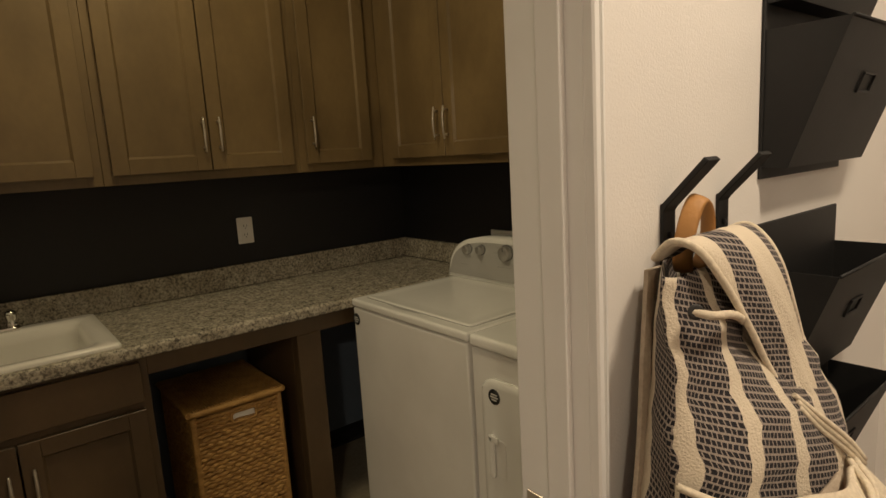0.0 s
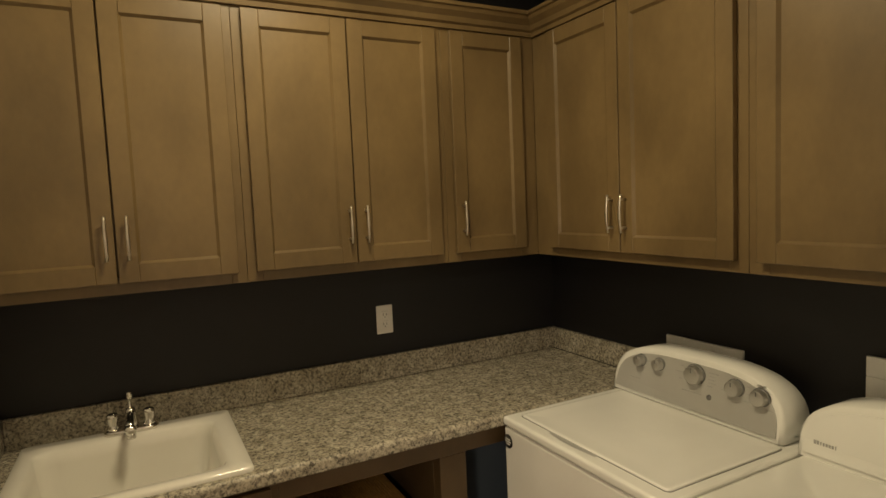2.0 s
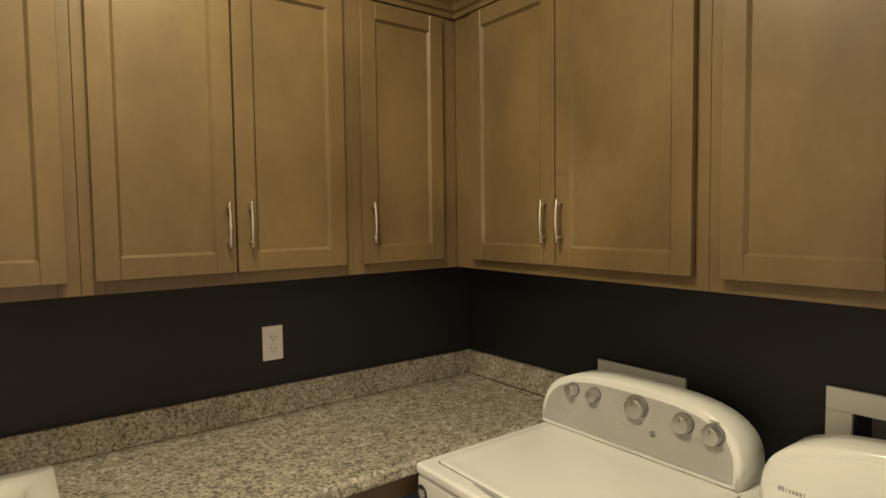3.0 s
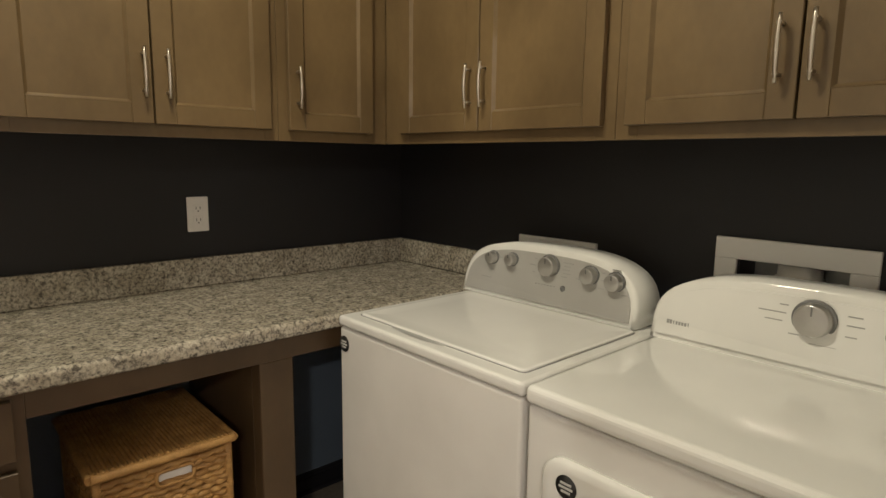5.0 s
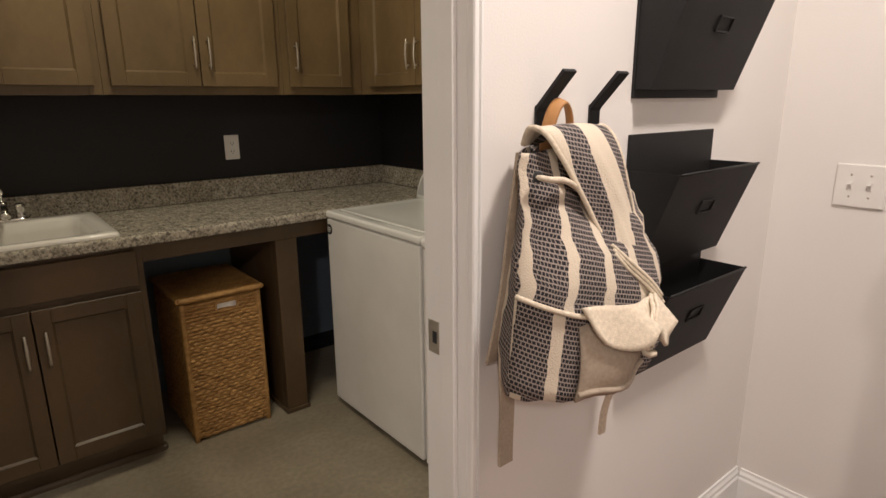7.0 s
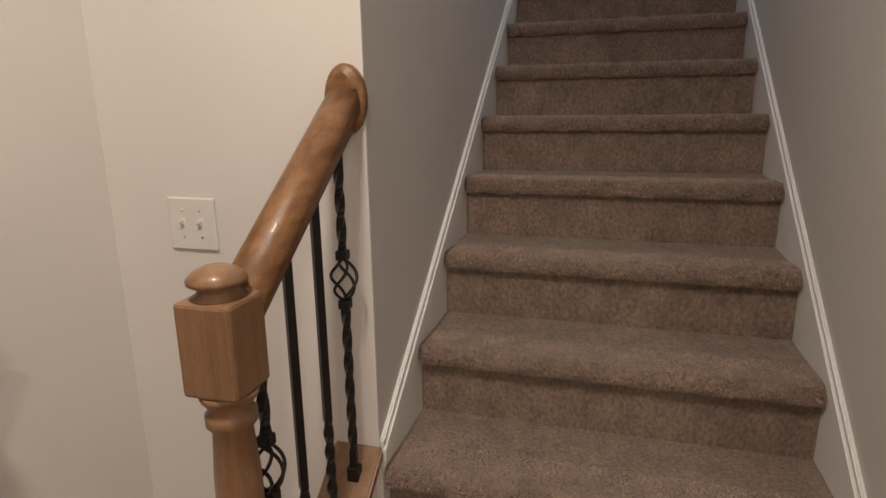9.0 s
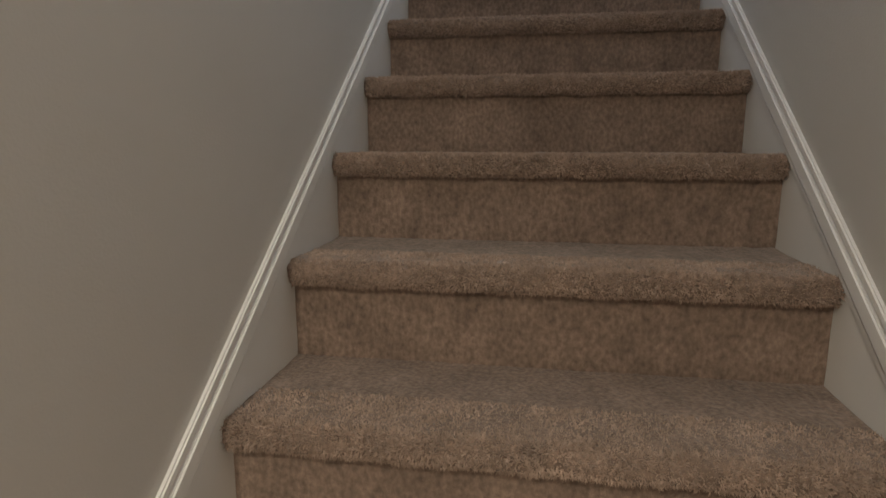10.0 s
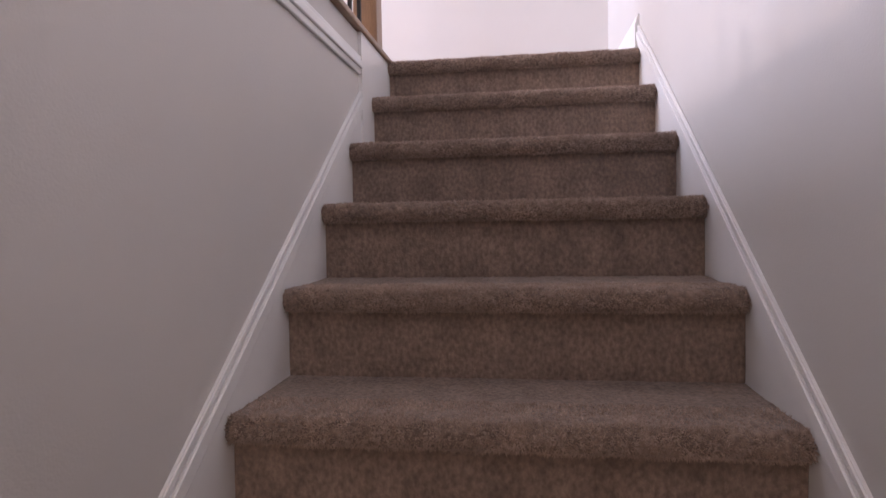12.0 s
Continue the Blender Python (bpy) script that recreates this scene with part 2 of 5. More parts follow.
# ---- mesh helpers ----
def box(bm, x0, x1, y0, y1, z0, z1, bevel=0.0, seg=2):
    x0, x1 = min(x0, x1), max(x0, x1)
    y0, y1 = min(y0, y1), max(y0, y1)
    z0, z1 = min(z0, z1), max(z0, z1)
    r = bmesh.ops.create_cube(bm, size=1.0)
    for v in r["verts"]:
        v.co = Vector(((x0 + x1) / 2 + v.co.x * (x1 - x0), (y0 + y1) / 2 + v.co.y * (y1 - y0), (z0 + z1) / 2 + v.co.z * (z1 - z0)))
    if bevel:
        edges = list({e for v in r["verts"] for e in v.link_edges})
        bmesh.ops.bevel(bm, geom=edges, offset=bevel, segments=seg, profile=0.5, affect="EDGES")
    return bm


def prism(bm, pts, axis, a, b):
    """Extrudes the outline pts (pairs) along an axis from a to b. axis x: pts are (y, z); y: (x, z); z: (x, y)."""
    def place(p, d):
        return {"x": (d, p[0], p[1]), "y": (p[0], d, p[1]), "z": (p[0], p[1], d)}[axis]
    va, vb = [bm.verts.new(place(p, a)) for p in pts], [bm.verts.new(place(p, b)) for p in pts]
    n = len(pts)
    faces = [bm.faces.new(va), bm.faces.new(vb)]
    for i in range(n):
        faces.append(bm.faces.new((va[i], va[(i + 1) % n], vb[(i + 1) % n], vb[i])))
    bmesh.ops.recalc_face_normals(bm, faces=faces)
    return bm


def lathe(bm, prof, center, axis="z", seg=20):
    """Turns the profile of (radius, distance) pairs round an axis through center."""
    c, rings = Vector(center), []
    for r, d in prof:
        ring = []
        for i in range(seg):
            a = 2 * math.pi * i / seg
            u, v = max(r, 1e-4) * math.cos(a), max(r, 1e-4) * math.sin(a)
            ring.append(bm.verts.new(c + Vector({"z": (u, v, d), "x": (d, u, v), "y": (v, d, u)}[axis])))
        rings.append(ring)
    faces = [bm.faces.new(rings[0]), bm.faces.new(rings[-1])]
    for p, q in zip(rings, rings[1:]):
        for i in range(seg):
            f = bm.faces.new((p[i], p[(i + 1) % seg], q[(i + 1) % seg], q[i]))
            f.smooth = True
            faces.append(f)
    bmesh.ops.recalc_face_normals(bm, faces=faces)
    return bm


def tube(bm, pts, r, seg=8, flat=1.0, radii=None):
    """A round bar along points; flat squashes it across."""
    pts = [Vector(p) for p in pts]
    rings, up = [], None
    for i, p in enumerate(pts):
        t = (pts[min(i + 1, len(pts) - 1)] - pts[max(i - 1, 0)]).normalized()
        if up is None:
            up = t.cross(Vector((0, 0, 1)) if abs(t.z) < 0.9 else Vector((1, 0, 0))).normalized()
        a = (up - t * up.dot(t)).normalized()
        up, c = a, t.cross(a)
        rr = radii[i] if radii else r
        rings.append([bm.verts.new(p + a * rr * math.cos(2 * math.pi * k / seg) + c * rr * flat * math.sin(2 * math.pi * k / seg)) for k in range(seg)])
    faces = [bm.faces.new(rings[0]), bm.faces.new(rings[-1])]
    for p, q in zip(rings, rings[1:]):
        for k in range(seg):
            f = bm.faces.new((p[k], p[(k + 1) % seg], q[(k + 1) % seg], q[k]))
            f.smooth = True
            faces.append(f)
    bmesh.ops.recalc_face_normals(bm, faces=faces)
    return bm


def mesh_ob(name, bm, mat):
    me = bpy.data.meshes.new(name)
    bm.to_mesh(me)
    bm.free()
    me.materials.append(mat)
    return new(name, me)


def part(name, bm, mat, parent, label=""):
    ob = mesh_ob(name, bm, mat)
    ob.parent = parent
    if parent.parent is None:
        ob.matrix_parent_inverse = parent.matrix_basis.inverted()
    return tagged(ob, label)


def thing(name, x, y, z, label, category, group=""):
    ob = new(name)
    ob.empty_display_size = 0.1
    ob.matrix_basis = pose(x, y, z)
    return tagged(ob, label, category, group)


def structure(name, bm, mat, label="", category=""):
    return tagged(mesh_ob(name, bm, mat), label, category, "", "structure")


def N():
    return bmesh.new()


# ---- shell of the laundry and the hall ----
XL, YF, YH, XS = -2.155, -2.02, -2.125, 0.012  # left wall, front wall inside, hall side, switch wall
YSL, YSR = -2.768, -3.720  # the stairwell's walls
UP = 3.04
HX, HY = -4.6, -5.6
bm = N(); box(bm, XL - 0.1, 0.12, 0, 0.12, 0.87, CEIL); structure("wall_back", bm, WALL_DARK, "laundry wall in near-black matt paint", "wall")
bm = N(); box(bm, XL - 0.1, 0.12, 0, 0.12, 0, 0.87); structure("wall_back_lower", bm, WALL_BLUE, "slate blue lower wall under the counter", "wall")
bm = N()
OY0, OY1, OZ0, OZ1 = -1.655, -1.412, 0.86, 1.098
for a in ((OY1, 0, 0, CEIL), (YF, OY0, 0, CEIL), (OY0, OY1, 0, OZ0), (OY0, OY1, OZ1, CEIL)):
    box(bm, 0, 0.12, a[0], a[1], a[2], a[3])
structure("wall_right", bm, WALL_DARK, "laundry side wall in near-black matt paint behind the machines", "wall")
bm = N(); box(bm, XL - 0.1, XL, YF, 0, 0, CEIL); structure("wall_left", bm, WALL, "warm white laundry side wall", "wall")
DX0, DX1, DH = -2.075, -1.226, 2.04
bm = N()
box(bm, HX, DX0 - 0.02, YH, YF, 0, CEIL); box(bm, DX1 + 0.02, XS + 0.1, YH, YF, 0, CEIL); box(bm, DX0 - 0.02, DX1 + 0.02, YH, YF, DH + 0.02, CEIL)
structure("wall_front", bm, WALL, "warm white hall wall with the laundry doorway", "wall")
bm = N(); box(bm, XS, XS + 0.12, YSL + 0.12, YH, 0, CEIL); box(bm, XS, XS + 0.006, YSL, YSL + 0.12, 0, CEIL); structure("wall_switch", bm, WALL, "short warm white wall with the light switches beside the stairs", "wall")
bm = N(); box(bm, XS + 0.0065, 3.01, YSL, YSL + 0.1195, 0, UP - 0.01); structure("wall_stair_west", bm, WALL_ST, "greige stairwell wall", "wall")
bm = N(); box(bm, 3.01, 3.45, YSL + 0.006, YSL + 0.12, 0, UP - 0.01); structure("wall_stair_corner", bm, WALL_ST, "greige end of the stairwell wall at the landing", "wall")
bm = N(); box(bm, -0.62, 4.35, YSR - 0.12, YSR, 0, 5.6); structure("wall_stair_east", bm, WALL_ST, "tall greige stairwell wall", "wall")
bm = N(); box(bm, HX - 0.1, HX, HY, YH, 0, CEIL); structure("wall_hall_west", bm, WALL, "warm white hall wall", "wall")
bm = N(); box(bm, HX, -0.5, HY - 0.1, HY, 0, CEIL); structure("wall_hall_south", bm, WALL, "warm white hall wall", "wall")
bm = N(); box(bm, -0.62, -0.5, HY, YSR - 0.12, 0, CEIL); structure("wall_hall_east", bm, WALL, "warm white hall wall", "wall")
bm = N(); box(bm, XL - 0.1, 0.12, YF - 0.06, 0.12, -0.1, 0); structure("floor_laundry", bm, VINYL, "grey-beige stone-look vinyl floor", "floor")
bm = N(); box(bm, HX - 0.1, 0.15, HY - 0.1, YF - 0.06, -0.1, -0.004); hall_floor = structure("floor_hall", bm, WOODFLOOR, "red-brown hardwood hall floor", "floor")
bm = N(); box(bm, XL - 0.1, 0.12, YH + 0.05, 0.12, CEIL, CEIL + 0.1); structure("ceiling_laundry", bm, CEILM, "white laundry ceiling", "ceiling")
bm = N(); box(bm, HX - 0.1, -0.15, HY - 0.1, YH + 0.05, CEIL, CEIL + 0.25); box(bm, -0.15, 0.15, YSL, YH + 0.05, CEIL, CEIL + 0.25)
structure("ceiling_hall", bm, CEILM, "white hall ceiling", "ceiling")
# header over the foot of the stairs and the upper storey
bm = N(); box(bm, -0.27, -0.15, YSR, YSL, 2.625, 5.5); structure("wall_upper_south", bm, WALL, "white upper wall over the stairs", "wall")
bm = N()
box(bm, 3.45, 4.35, YSR, 0.5, UP - 0.28, UP - 0.001)
box(bm, -0.27, 3.45, YSL + 0.12, 0.5, CEIL + 0.1, UP - 0.001)
# floor of an unseen loft, added to house the upper lamp
box(bm, -0.27, 2.6, 0.5, 4.0, CEIL + 0.1, UP - 0.001)
structure("floor_upper", bm, CARPET, "brown carpeted upper floor", "floor")
bm = N(); box(bm, 4.2, 4.32, YSR, 0.5, UP, 5.5); structure("wall_upper_end", bm, WALL, "white wall across the upper landing", "wall")
bm = N()
for a in ((2.6, 2.75, UP, 5.5), (4.05, 4.32, UP, 5.5), (2.75, 4.05, UP, UP + 0.9), (2.75, 4.05, UP + 2.2, 5.5)):
    box(bm, a[0], a[1], 0.5, 0.62, a[2], a[3])
structure("wall_upper_window", bm, WALL, "white upper wall with a window", "wall")
bm = N(); box(bm, -0.4, -0.27, YSL, 4.0, UP, 5.5); structure("wall_upper_west", bm, WALL, "white upper side wall", "wall")
# loft walls out of view, added only to enclose the upper lamp
bm = N(); box(bm, 2.6, 2.72, 0.62, 4.0, UP, 5.5); structure("wall_lamp_loft_side", bm, WALL, "unseen white side wall added round the upper lamp", "wall")
bm = N(); box(bm, -0.4, 2.72, 4.0, 4.1, UP - 0.3, 5.5); structure("wall_lamp_loft_end", bm, WALL, "unseen white far wall added behind the upper lamp", "wall")
bm = N(); box(bm, -0.4, 4.35, YSR - 0.12, 0.62, 5.5, 5.6); box(bm, -0.4, 2.72, 0.62, 4.1, 5.5, 5.6); structure("ceiling_upper", bm, CEILM, "white upper ceiling", "ceiling")


def ceiling_light(name, x, y, z, r):
    t = thing(name, x, y, z, "unseen round frosted flush ceiling light with a nickel rim", "ceiling light")
    bm = N(); lathe(bm, [(r * 0.9, -0.001), (r, -0.01), (r, -0.028), (r * 0.93, -0.034)], (x, y, z), "z", 28)
    part("rim", bm, NICKEL, t)
    bm = N(); lathe(bm, [(r * 0.90, -0.034), (r * 0.85, -0.05), (r * 0.6, -0.062), (r * 0.2, -0.068), (0.001, -0.069)], (x, y, z), "z", 28)
    part("diffuser", bm, LAMPGLASS, t)


# every source gets an unseen fixture, the added hall fill included
for lname, lx, ly, lz, ls, lw, lc in LAMPS:
    ceiling_light("ceiling_light", lx, ly, lz, ls * 0.62)


# ---- trim ----
def base_profile(h, t, s):
    """Outline (out, z) of a moulded baseboard; s is the way out of the wall."""
    return [(0, 0), (s * t, 0), (s * t, h * 0.74), (s * t * 0.72, h * 0.79), (s * t * 0.72, h * 0.86), (s * t * 0.4, h * 0.93), (s * t * 0.35, h), (0, h)]


def baseboard(name, axis, wall, s, a, b, mat=TRIM, h=0.137, label="white moulded baseboard"):
    bm = N()
    prism(bm, [(wall + p, z) for p, z in base_profile(h, 0.016, s)], axis, a, b)
    # quarter round along the foot
    q = [(wall + s * 0.016, 0.0)] + [(wall + s * (0.016 + 0.014 * math.cos(k * math.pi / 8)), 0.016 * math.sin(k * math.pi / 8)) for k in range(5)]
    prism(bm, q, axis, a, b)
    return structure(name, bm, mat, label, "baseboard")


baseboard("baseboard", "x", YH, -1, -1.21, XS - 0.001)
baseboard("baseboard", "y", XS, -1, -2.665, YH - 0.017)
baseboard("baseboard", "x", 0, -1, -0.828, -0.02, WALL_DARK, 0.08, "dark painted baseboard under the counter")

# door frame: jambs, stops and moulded casings
bm = N()
box(bm, DX1, DX1 + 0.02, YH - 0.002, YF + 0.002, 0, DH + 0.02)
box(bm, DX0 - 0.02, DX0, YH - 0.002, YF + 0.002, 0, DH + 0.02)
box(bm, DX0, DX1, YH - 0.002, YF + 0.002, DH, DH + 0.02)
structure("door_frame", bm, TRIM, "white painted door jamb", "door frame")
bm = N()
box(bm, DX1 - 0.011, DX1, YF - 0.082, YF - 0.045, 0, DH, 0.002); box(bm, DX0, DX0 + 0.011, YF - 0.082, YF - 0.045, 0, DH, 0.002)
box(bm, DX0, DX1, YF - 0.082, YF - 0.045, DH - 0.011, DH, 0.002)
structure("door_stop", bm, TRIM, "white door stop strip", "door frame")


def casing_profile(w):
    return [(0, 0), (0, 0.012), (0.002, 0.015), (w * 0.45, 0.015), (w * 0.5, 0.011), (w * 0.62, 0.011), (w * 0.7, 0.015), (w * 0.92, 0.014), (w, 0.010), (w, 0)]


for yy, s in ((YH - 0.002, -1), (YF + 0.002, 1)):
    bm = N()
    prism(bm, [(DX1 + 0.001 + u, yy + s * v) for u, v in casing_profile(0.022)], "z", 0, DH + 0.023)
    prism(bm, [(DX0 - 0.001 - u, yy + s * v) for u, v in casing_profile(0.022)], "z", 0, DH + 0.023)
    prism(bm, [(yy + s * v, DH + 0.001 + u) for u, v in casing_profile(0.022)], "x", DX0 - 0.001, DX1 + 0.001)
    structure("door_casing", bm, TRIM, "white moulded door casing", "door casing")

t = thing("strike_plate", DX1 - 0.001, -2.05, 0.92, "satin nickel strike plate set in the white jamb", "strike plate")
bm = N(); box(bm, DX1 - 0.0025, DX1 - 0.0002, -2.048, YF + 0.003, 0.887, 0.953, 0.0008)
part("plate", bm, NICKEL, t)
bm = N(); box(bm, DX1 - 0.0032, DX1 - 0.0024, -2.043, -2.031, 0.908, 0.932); part("latch_hole", bm, DARK, t, "dark latch opening")

# ---- the open door ----
DOOR = Matrix.Translation((DX0 + 0.004, YF - 0.002, 0)) @ Matrix.Rotation(radians(85), 4, "Z")
t = thing("door_1", DX0, YF, 0, "white painted panel door standing open into the laundry", "door")
t["kind"] = "structure"
W = 0.825
bm = N()
for x0, x1, z0, z1 in ((0, 0.11, 0.01, 2.03), (W - 0.11, W, 0.01, 2.03), (0.11, W - 0.11, 0.01, 0.24), (0.11, W - 0.11, 1.0, 1.12), (0.11, W - 0.11, 1.91, 2.03)):
    box(bm, x0, x1, -0.035, 0, z0, z1)
bm.transform(DOOR); part("leaf", bm, TRIM, t)
for z0, z1 in ((0.24, 1.0), (1.12, 1.91)):
    bm = N()
    box(bm, 0.11, W - 0.11, -0.026, -0.009, z0, z1)
    box(bm, 0.15, W - 0.15, -0.032, -0.003, z0 + 0.04, z1 - 0.04, 0.006)
    bm.transform(DOOR); part("panel", bm, TRIM, t)
for s in (1, -1):
    bm = N()
    yb = 0.0 if s > 0 else -0.035
    lathe(bm, [(0.001, 0), (0.032, 0.0), (0.032, 0.004), (0.027, 0.009), (0.012, 0.012), (0.011, 0.034), (0.016, 0.038), (0.026, 0.044), (0.029, 0.053), (0.026, 0.063), (0.016, 0.069), (0.001, 0.07)],
          (0, 0, 0), "y", 24)
    if s < 0:
        bmesh.ops.scale(bm, vec=(1, -1, 1), verts=bm.verts); bmesh.ops.reverse_faces(bm, faces=bm.faces)
    bmesh.ops.translate(bm, vec=(W - 0.065, yb, 0.93), verts=bm.verts)
    bm.transform(DOOR); part("door_knob", bm, NICKEL, t, "satin nickel door knob")
for zz in (0.25, 1.02, 1.8):
    bm = N(); lathe(bm, [(0.006, -0.045), (0.006, 0.045)], (-0.001, 0.004, zz), "z", 8); bm.transform(DOOR); part("hinge", bm, NICKEL, t)


# ---- cabinets ----
def shaker(bm, u0, u1, z0, z1, f, facing, rail=0.052, t=0.019):
    """A shaker door in the plane at f: facing y (across x) or x (across y); the face looks to minus."""
    def bx(a, b, c, d, n0, n1, bev=0.0015):
        if facing == "y":
            box(bm, a, b, f + n0, f + n1, c, d, bev, 1)
        else:
            box(bm, f + n0, f + n1, a, b, c, d, bev, 1)
    bx(u0, u0 + rail, z0, z1, 0, t)
    bx(u1 - rail, u1, z0, z1, 0, t)
    bx(u0 + rail, u1 - rail, z0, z0 + rail, 0.0004, t)
    bx(u0 + rail, u1 - rail, z1 - rail, z1, 0.0004, t)
    bx(u0 + rail, u1 - rail, z0 + rail, z1 - rail, 0.009, t, 0)
    # sloped inner edge of the frame
    w = 0.007
    for c0, c1, k0, k1 in ((u0 + rail, u1 - rail, z0 + rail, 0), (u0 + rail, u1 - rail, z1 - rail, 1)):
        q = -1 if k1 else 1
        if facing == "y":
            prism(bm, [(f + 0.0006, k0), (f + 0.0092, k0 + q * w), (f + 0.0092, k0)], "x", c0, c1)
        else:
            prism(bm, [(f + 0.0006, k0), (f + 0.0092, k0 + q * w), (f + 0.0092, k0)], "y", c0, c1)
    for k0, q in ((u0 + rail, 1), (u1 - rail, -1)):
        pts = [(k0, f + 0.0006), (k0 + q * w, f + 0.0092), (k0, f + 0.0092)]
        prism(bm, pts if facing == "y" else [(b, a) for a, b in pts], "z", z0 + rail, z1 - rail)


def bar_pull(bm, u, z, f, facing, length=0.13):
    """An upright arched bar pull with two feet, on the plane f."""
    def P(du, out, zz):
        return (u + du, f - out, zz) if facing == "y" else (f - out, u + du, zz)
    h = length / 2
    pts = [P(0, 0.021 + 0.006 * (1 - (k / 5) ** 2), z + h * k / 5) for k in range(-5, 6)]
    tube(bm, pts, 0.0052, 8, 1.0, [0.0036 + 0.0022 * (1 - abs(k) / 5) for k in range(-5, 6)])
    for s in (-1, 1):
        tube(bm, [P(0, -0.001, z + s * h * 0.74), P(0, 0.026, z + s * h * 0.74)], 0.0045, 8)


def door_part(parent, u0, u1, z0, z1, f, facing, mat, pull_u=None, pull_z=1.55, length=0.125, name="cabinet_door"):
    bm = N(); shaker(bm, u0, u1, z0, z1, f, facing)
    d = part(name, bm, mat, parent)
    if pull_u is not None:
        bm = N(); bar_pull(bm, pull_u, pull_z, f, facing, length)
        part("handle", bm, NICKEL, d, "slim satin nickel bar handle")
    return d


UZ0, UZ1, DZ0, DZ1 = 1.39, 2.24, 1.423, 2.226
FY, FD = -0.305, -0.325


def upper_cabinet(label, facing, a, b, frames, doors):
    """a..b along the wall; frames: stiles of the face frame; doors: (u0, u1, pull)."""
    x = (a + b) / 2
    t = thing("wall_cabinet", x if facing == "y" else -0.15, -0.15 if facing == "y" else x, UZ0, label, "wall cabinet", "upper laundry cabinets")
    bm = N()
    if facing == "y":
        box(bm, a + 0.001, b - 0.001, FY + 0.019, -0.001, UZ0 + 0.012, UZ1)
    else:
        box(bm, FY + 0.019, -0.001, a + 0.001, b - 0.001, UZ0 + 0.012, UZ1)
    part("body", bm, CAB, t)
    bm = N()
    for u0, u1 in frames:
        if facing == "y":
            box(bm, u0, u1, FY, FY + 0.019, UZ0, UZ1, 0.001, 1)
        else:
            box(bm, FY, FY + 0.019, u0, u1, UZ0, UZ1, 0.001, 1)
    lo, hi = frames[0][1], frames[-1][0]
    for z0, z1 in ((UZ0, UZ0 + 0.045), (UZ1 - 0.03, UZ1)):
        if facing == "y":
            box(bm, lo, hi, FY + 0.0005, FY + 0.019, z0, z1)
        else:
            box(bm, FY + 0.0005, FY + 0.019, lo, hi, z0, z1)
    part("face_frame", bm, CAB, t)
    for u0, u1, pu in doors:
        door_part(t, u0, u1, DZ0, DZ1, FD, facing, CAB, pu, 1.551)


upper_cabinet("brown stained maple double wall cabinet above the laundry sink", "y", XL + 0.001, -1.428, [(XL + 0.002, -2.09), (-1.475, -1.4285)],
              [(-2.112, -1.783, -1.803), (-1.778, -1.455, -1.748)])
upper_cabinet("brown stained maple double wall cabinet above the granite counter", "y", -1.428, -0.713, [(-1.4275, -1.38), (-0.76, -0.7135)],
              [(-1.400, -1.072, -1.093), (-1.067, -0.742, -1.035)])
upper_cabinet("narrow brown maple wall cabinet in the corner with a single door", "y", -0.713, -0.001, [(-0.7125, -0.66), (-0.39, -0.305)],
              [(-0.683, -0.373, -0.655)])
upper_cabinet("brown maple double wall cabinet above the washer", "x", -1.217, FY + 0.001, [(-1.2165, -1.16), (-0.43, -0.306)],
              [(-0.773, -0.408, -0.743), (-1.185, -0.778, -0.802)])
upper_cabinet("brown maple double wall cabinet above the dryer", "x", YF + 0.002, -1.217, [(YF + 0.004, -1.95), (-1.275, -1.2175)],
              [(-1.603, -1.25, -1.572), (-1.965, -1.608, -1.63)])

# crown moulding along the tops
CROWN = [(0, 2.235), (0.012, 2.235), (0.014, 2.25), (0.024, 2.256), (0.03, 2.272), (0.048, 2.288), (0.054, 2.30), (0.062, 2.303), (0.062, 2.315), (0, 2.315)]
t = thing("crown_moulding", -1.2, -0.33, 2.235, "brown maple crown moulding along the wall cabinets", "crown moulding")


def sweep_corner(prof, mat, parent, name):
    bm = N()
    rows = []
    for o, z in prof:
        d = FY - o
        rows.append([bm.verts.new(p) for p in ((XL + 0.002, d, z), (d, d, z), (d, YF + 0.004, z))])
    n = len(rows)
    fs = []
    for i in range(n):
        p, q = rows[i], rows[(i + 1) % n]
        for k in range(2):
            fs.append(bm.faces.new((p[k], p[k + 1], q[k + 1], q[k])))
    bmesh.ops.recalc_face_normals(bm, faces=fs)
    part(name, bm, mat, parent)


sweep_corner(CROWN, CAB, t, "moulding")
bm = N(); box(bm, XL + 0.003, FY + 0.01, FY + 0.01, -0.001, UZ1 + 0.0005, UZ1 + 0.012); box(bm, FY + 0.01, -0.001, YF + 0.005, -0.001, UZ1 + 0.0005, UZ1 + 0.012)
part("top_board", bm, CAB, t)

# base cabinet with the sink
BY = -0.582
t = thing("base_cabinet", -1.79, -0.3, 0, "brown maple sink base cabinet with two doors under the counter, its colour darkened for shade", "base cabinet")
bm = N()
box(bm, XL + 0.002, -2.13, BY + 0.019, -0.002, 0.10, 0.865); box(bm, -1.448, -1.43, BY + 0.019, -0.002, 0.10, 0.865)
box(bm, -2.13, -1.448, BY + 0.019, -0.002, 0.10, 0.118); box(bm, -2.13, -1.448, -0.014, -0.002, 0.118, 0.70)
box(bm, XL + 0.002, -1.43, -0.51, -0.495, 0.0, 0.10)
part("body", bm, CAB_SHADED, t)
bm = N()
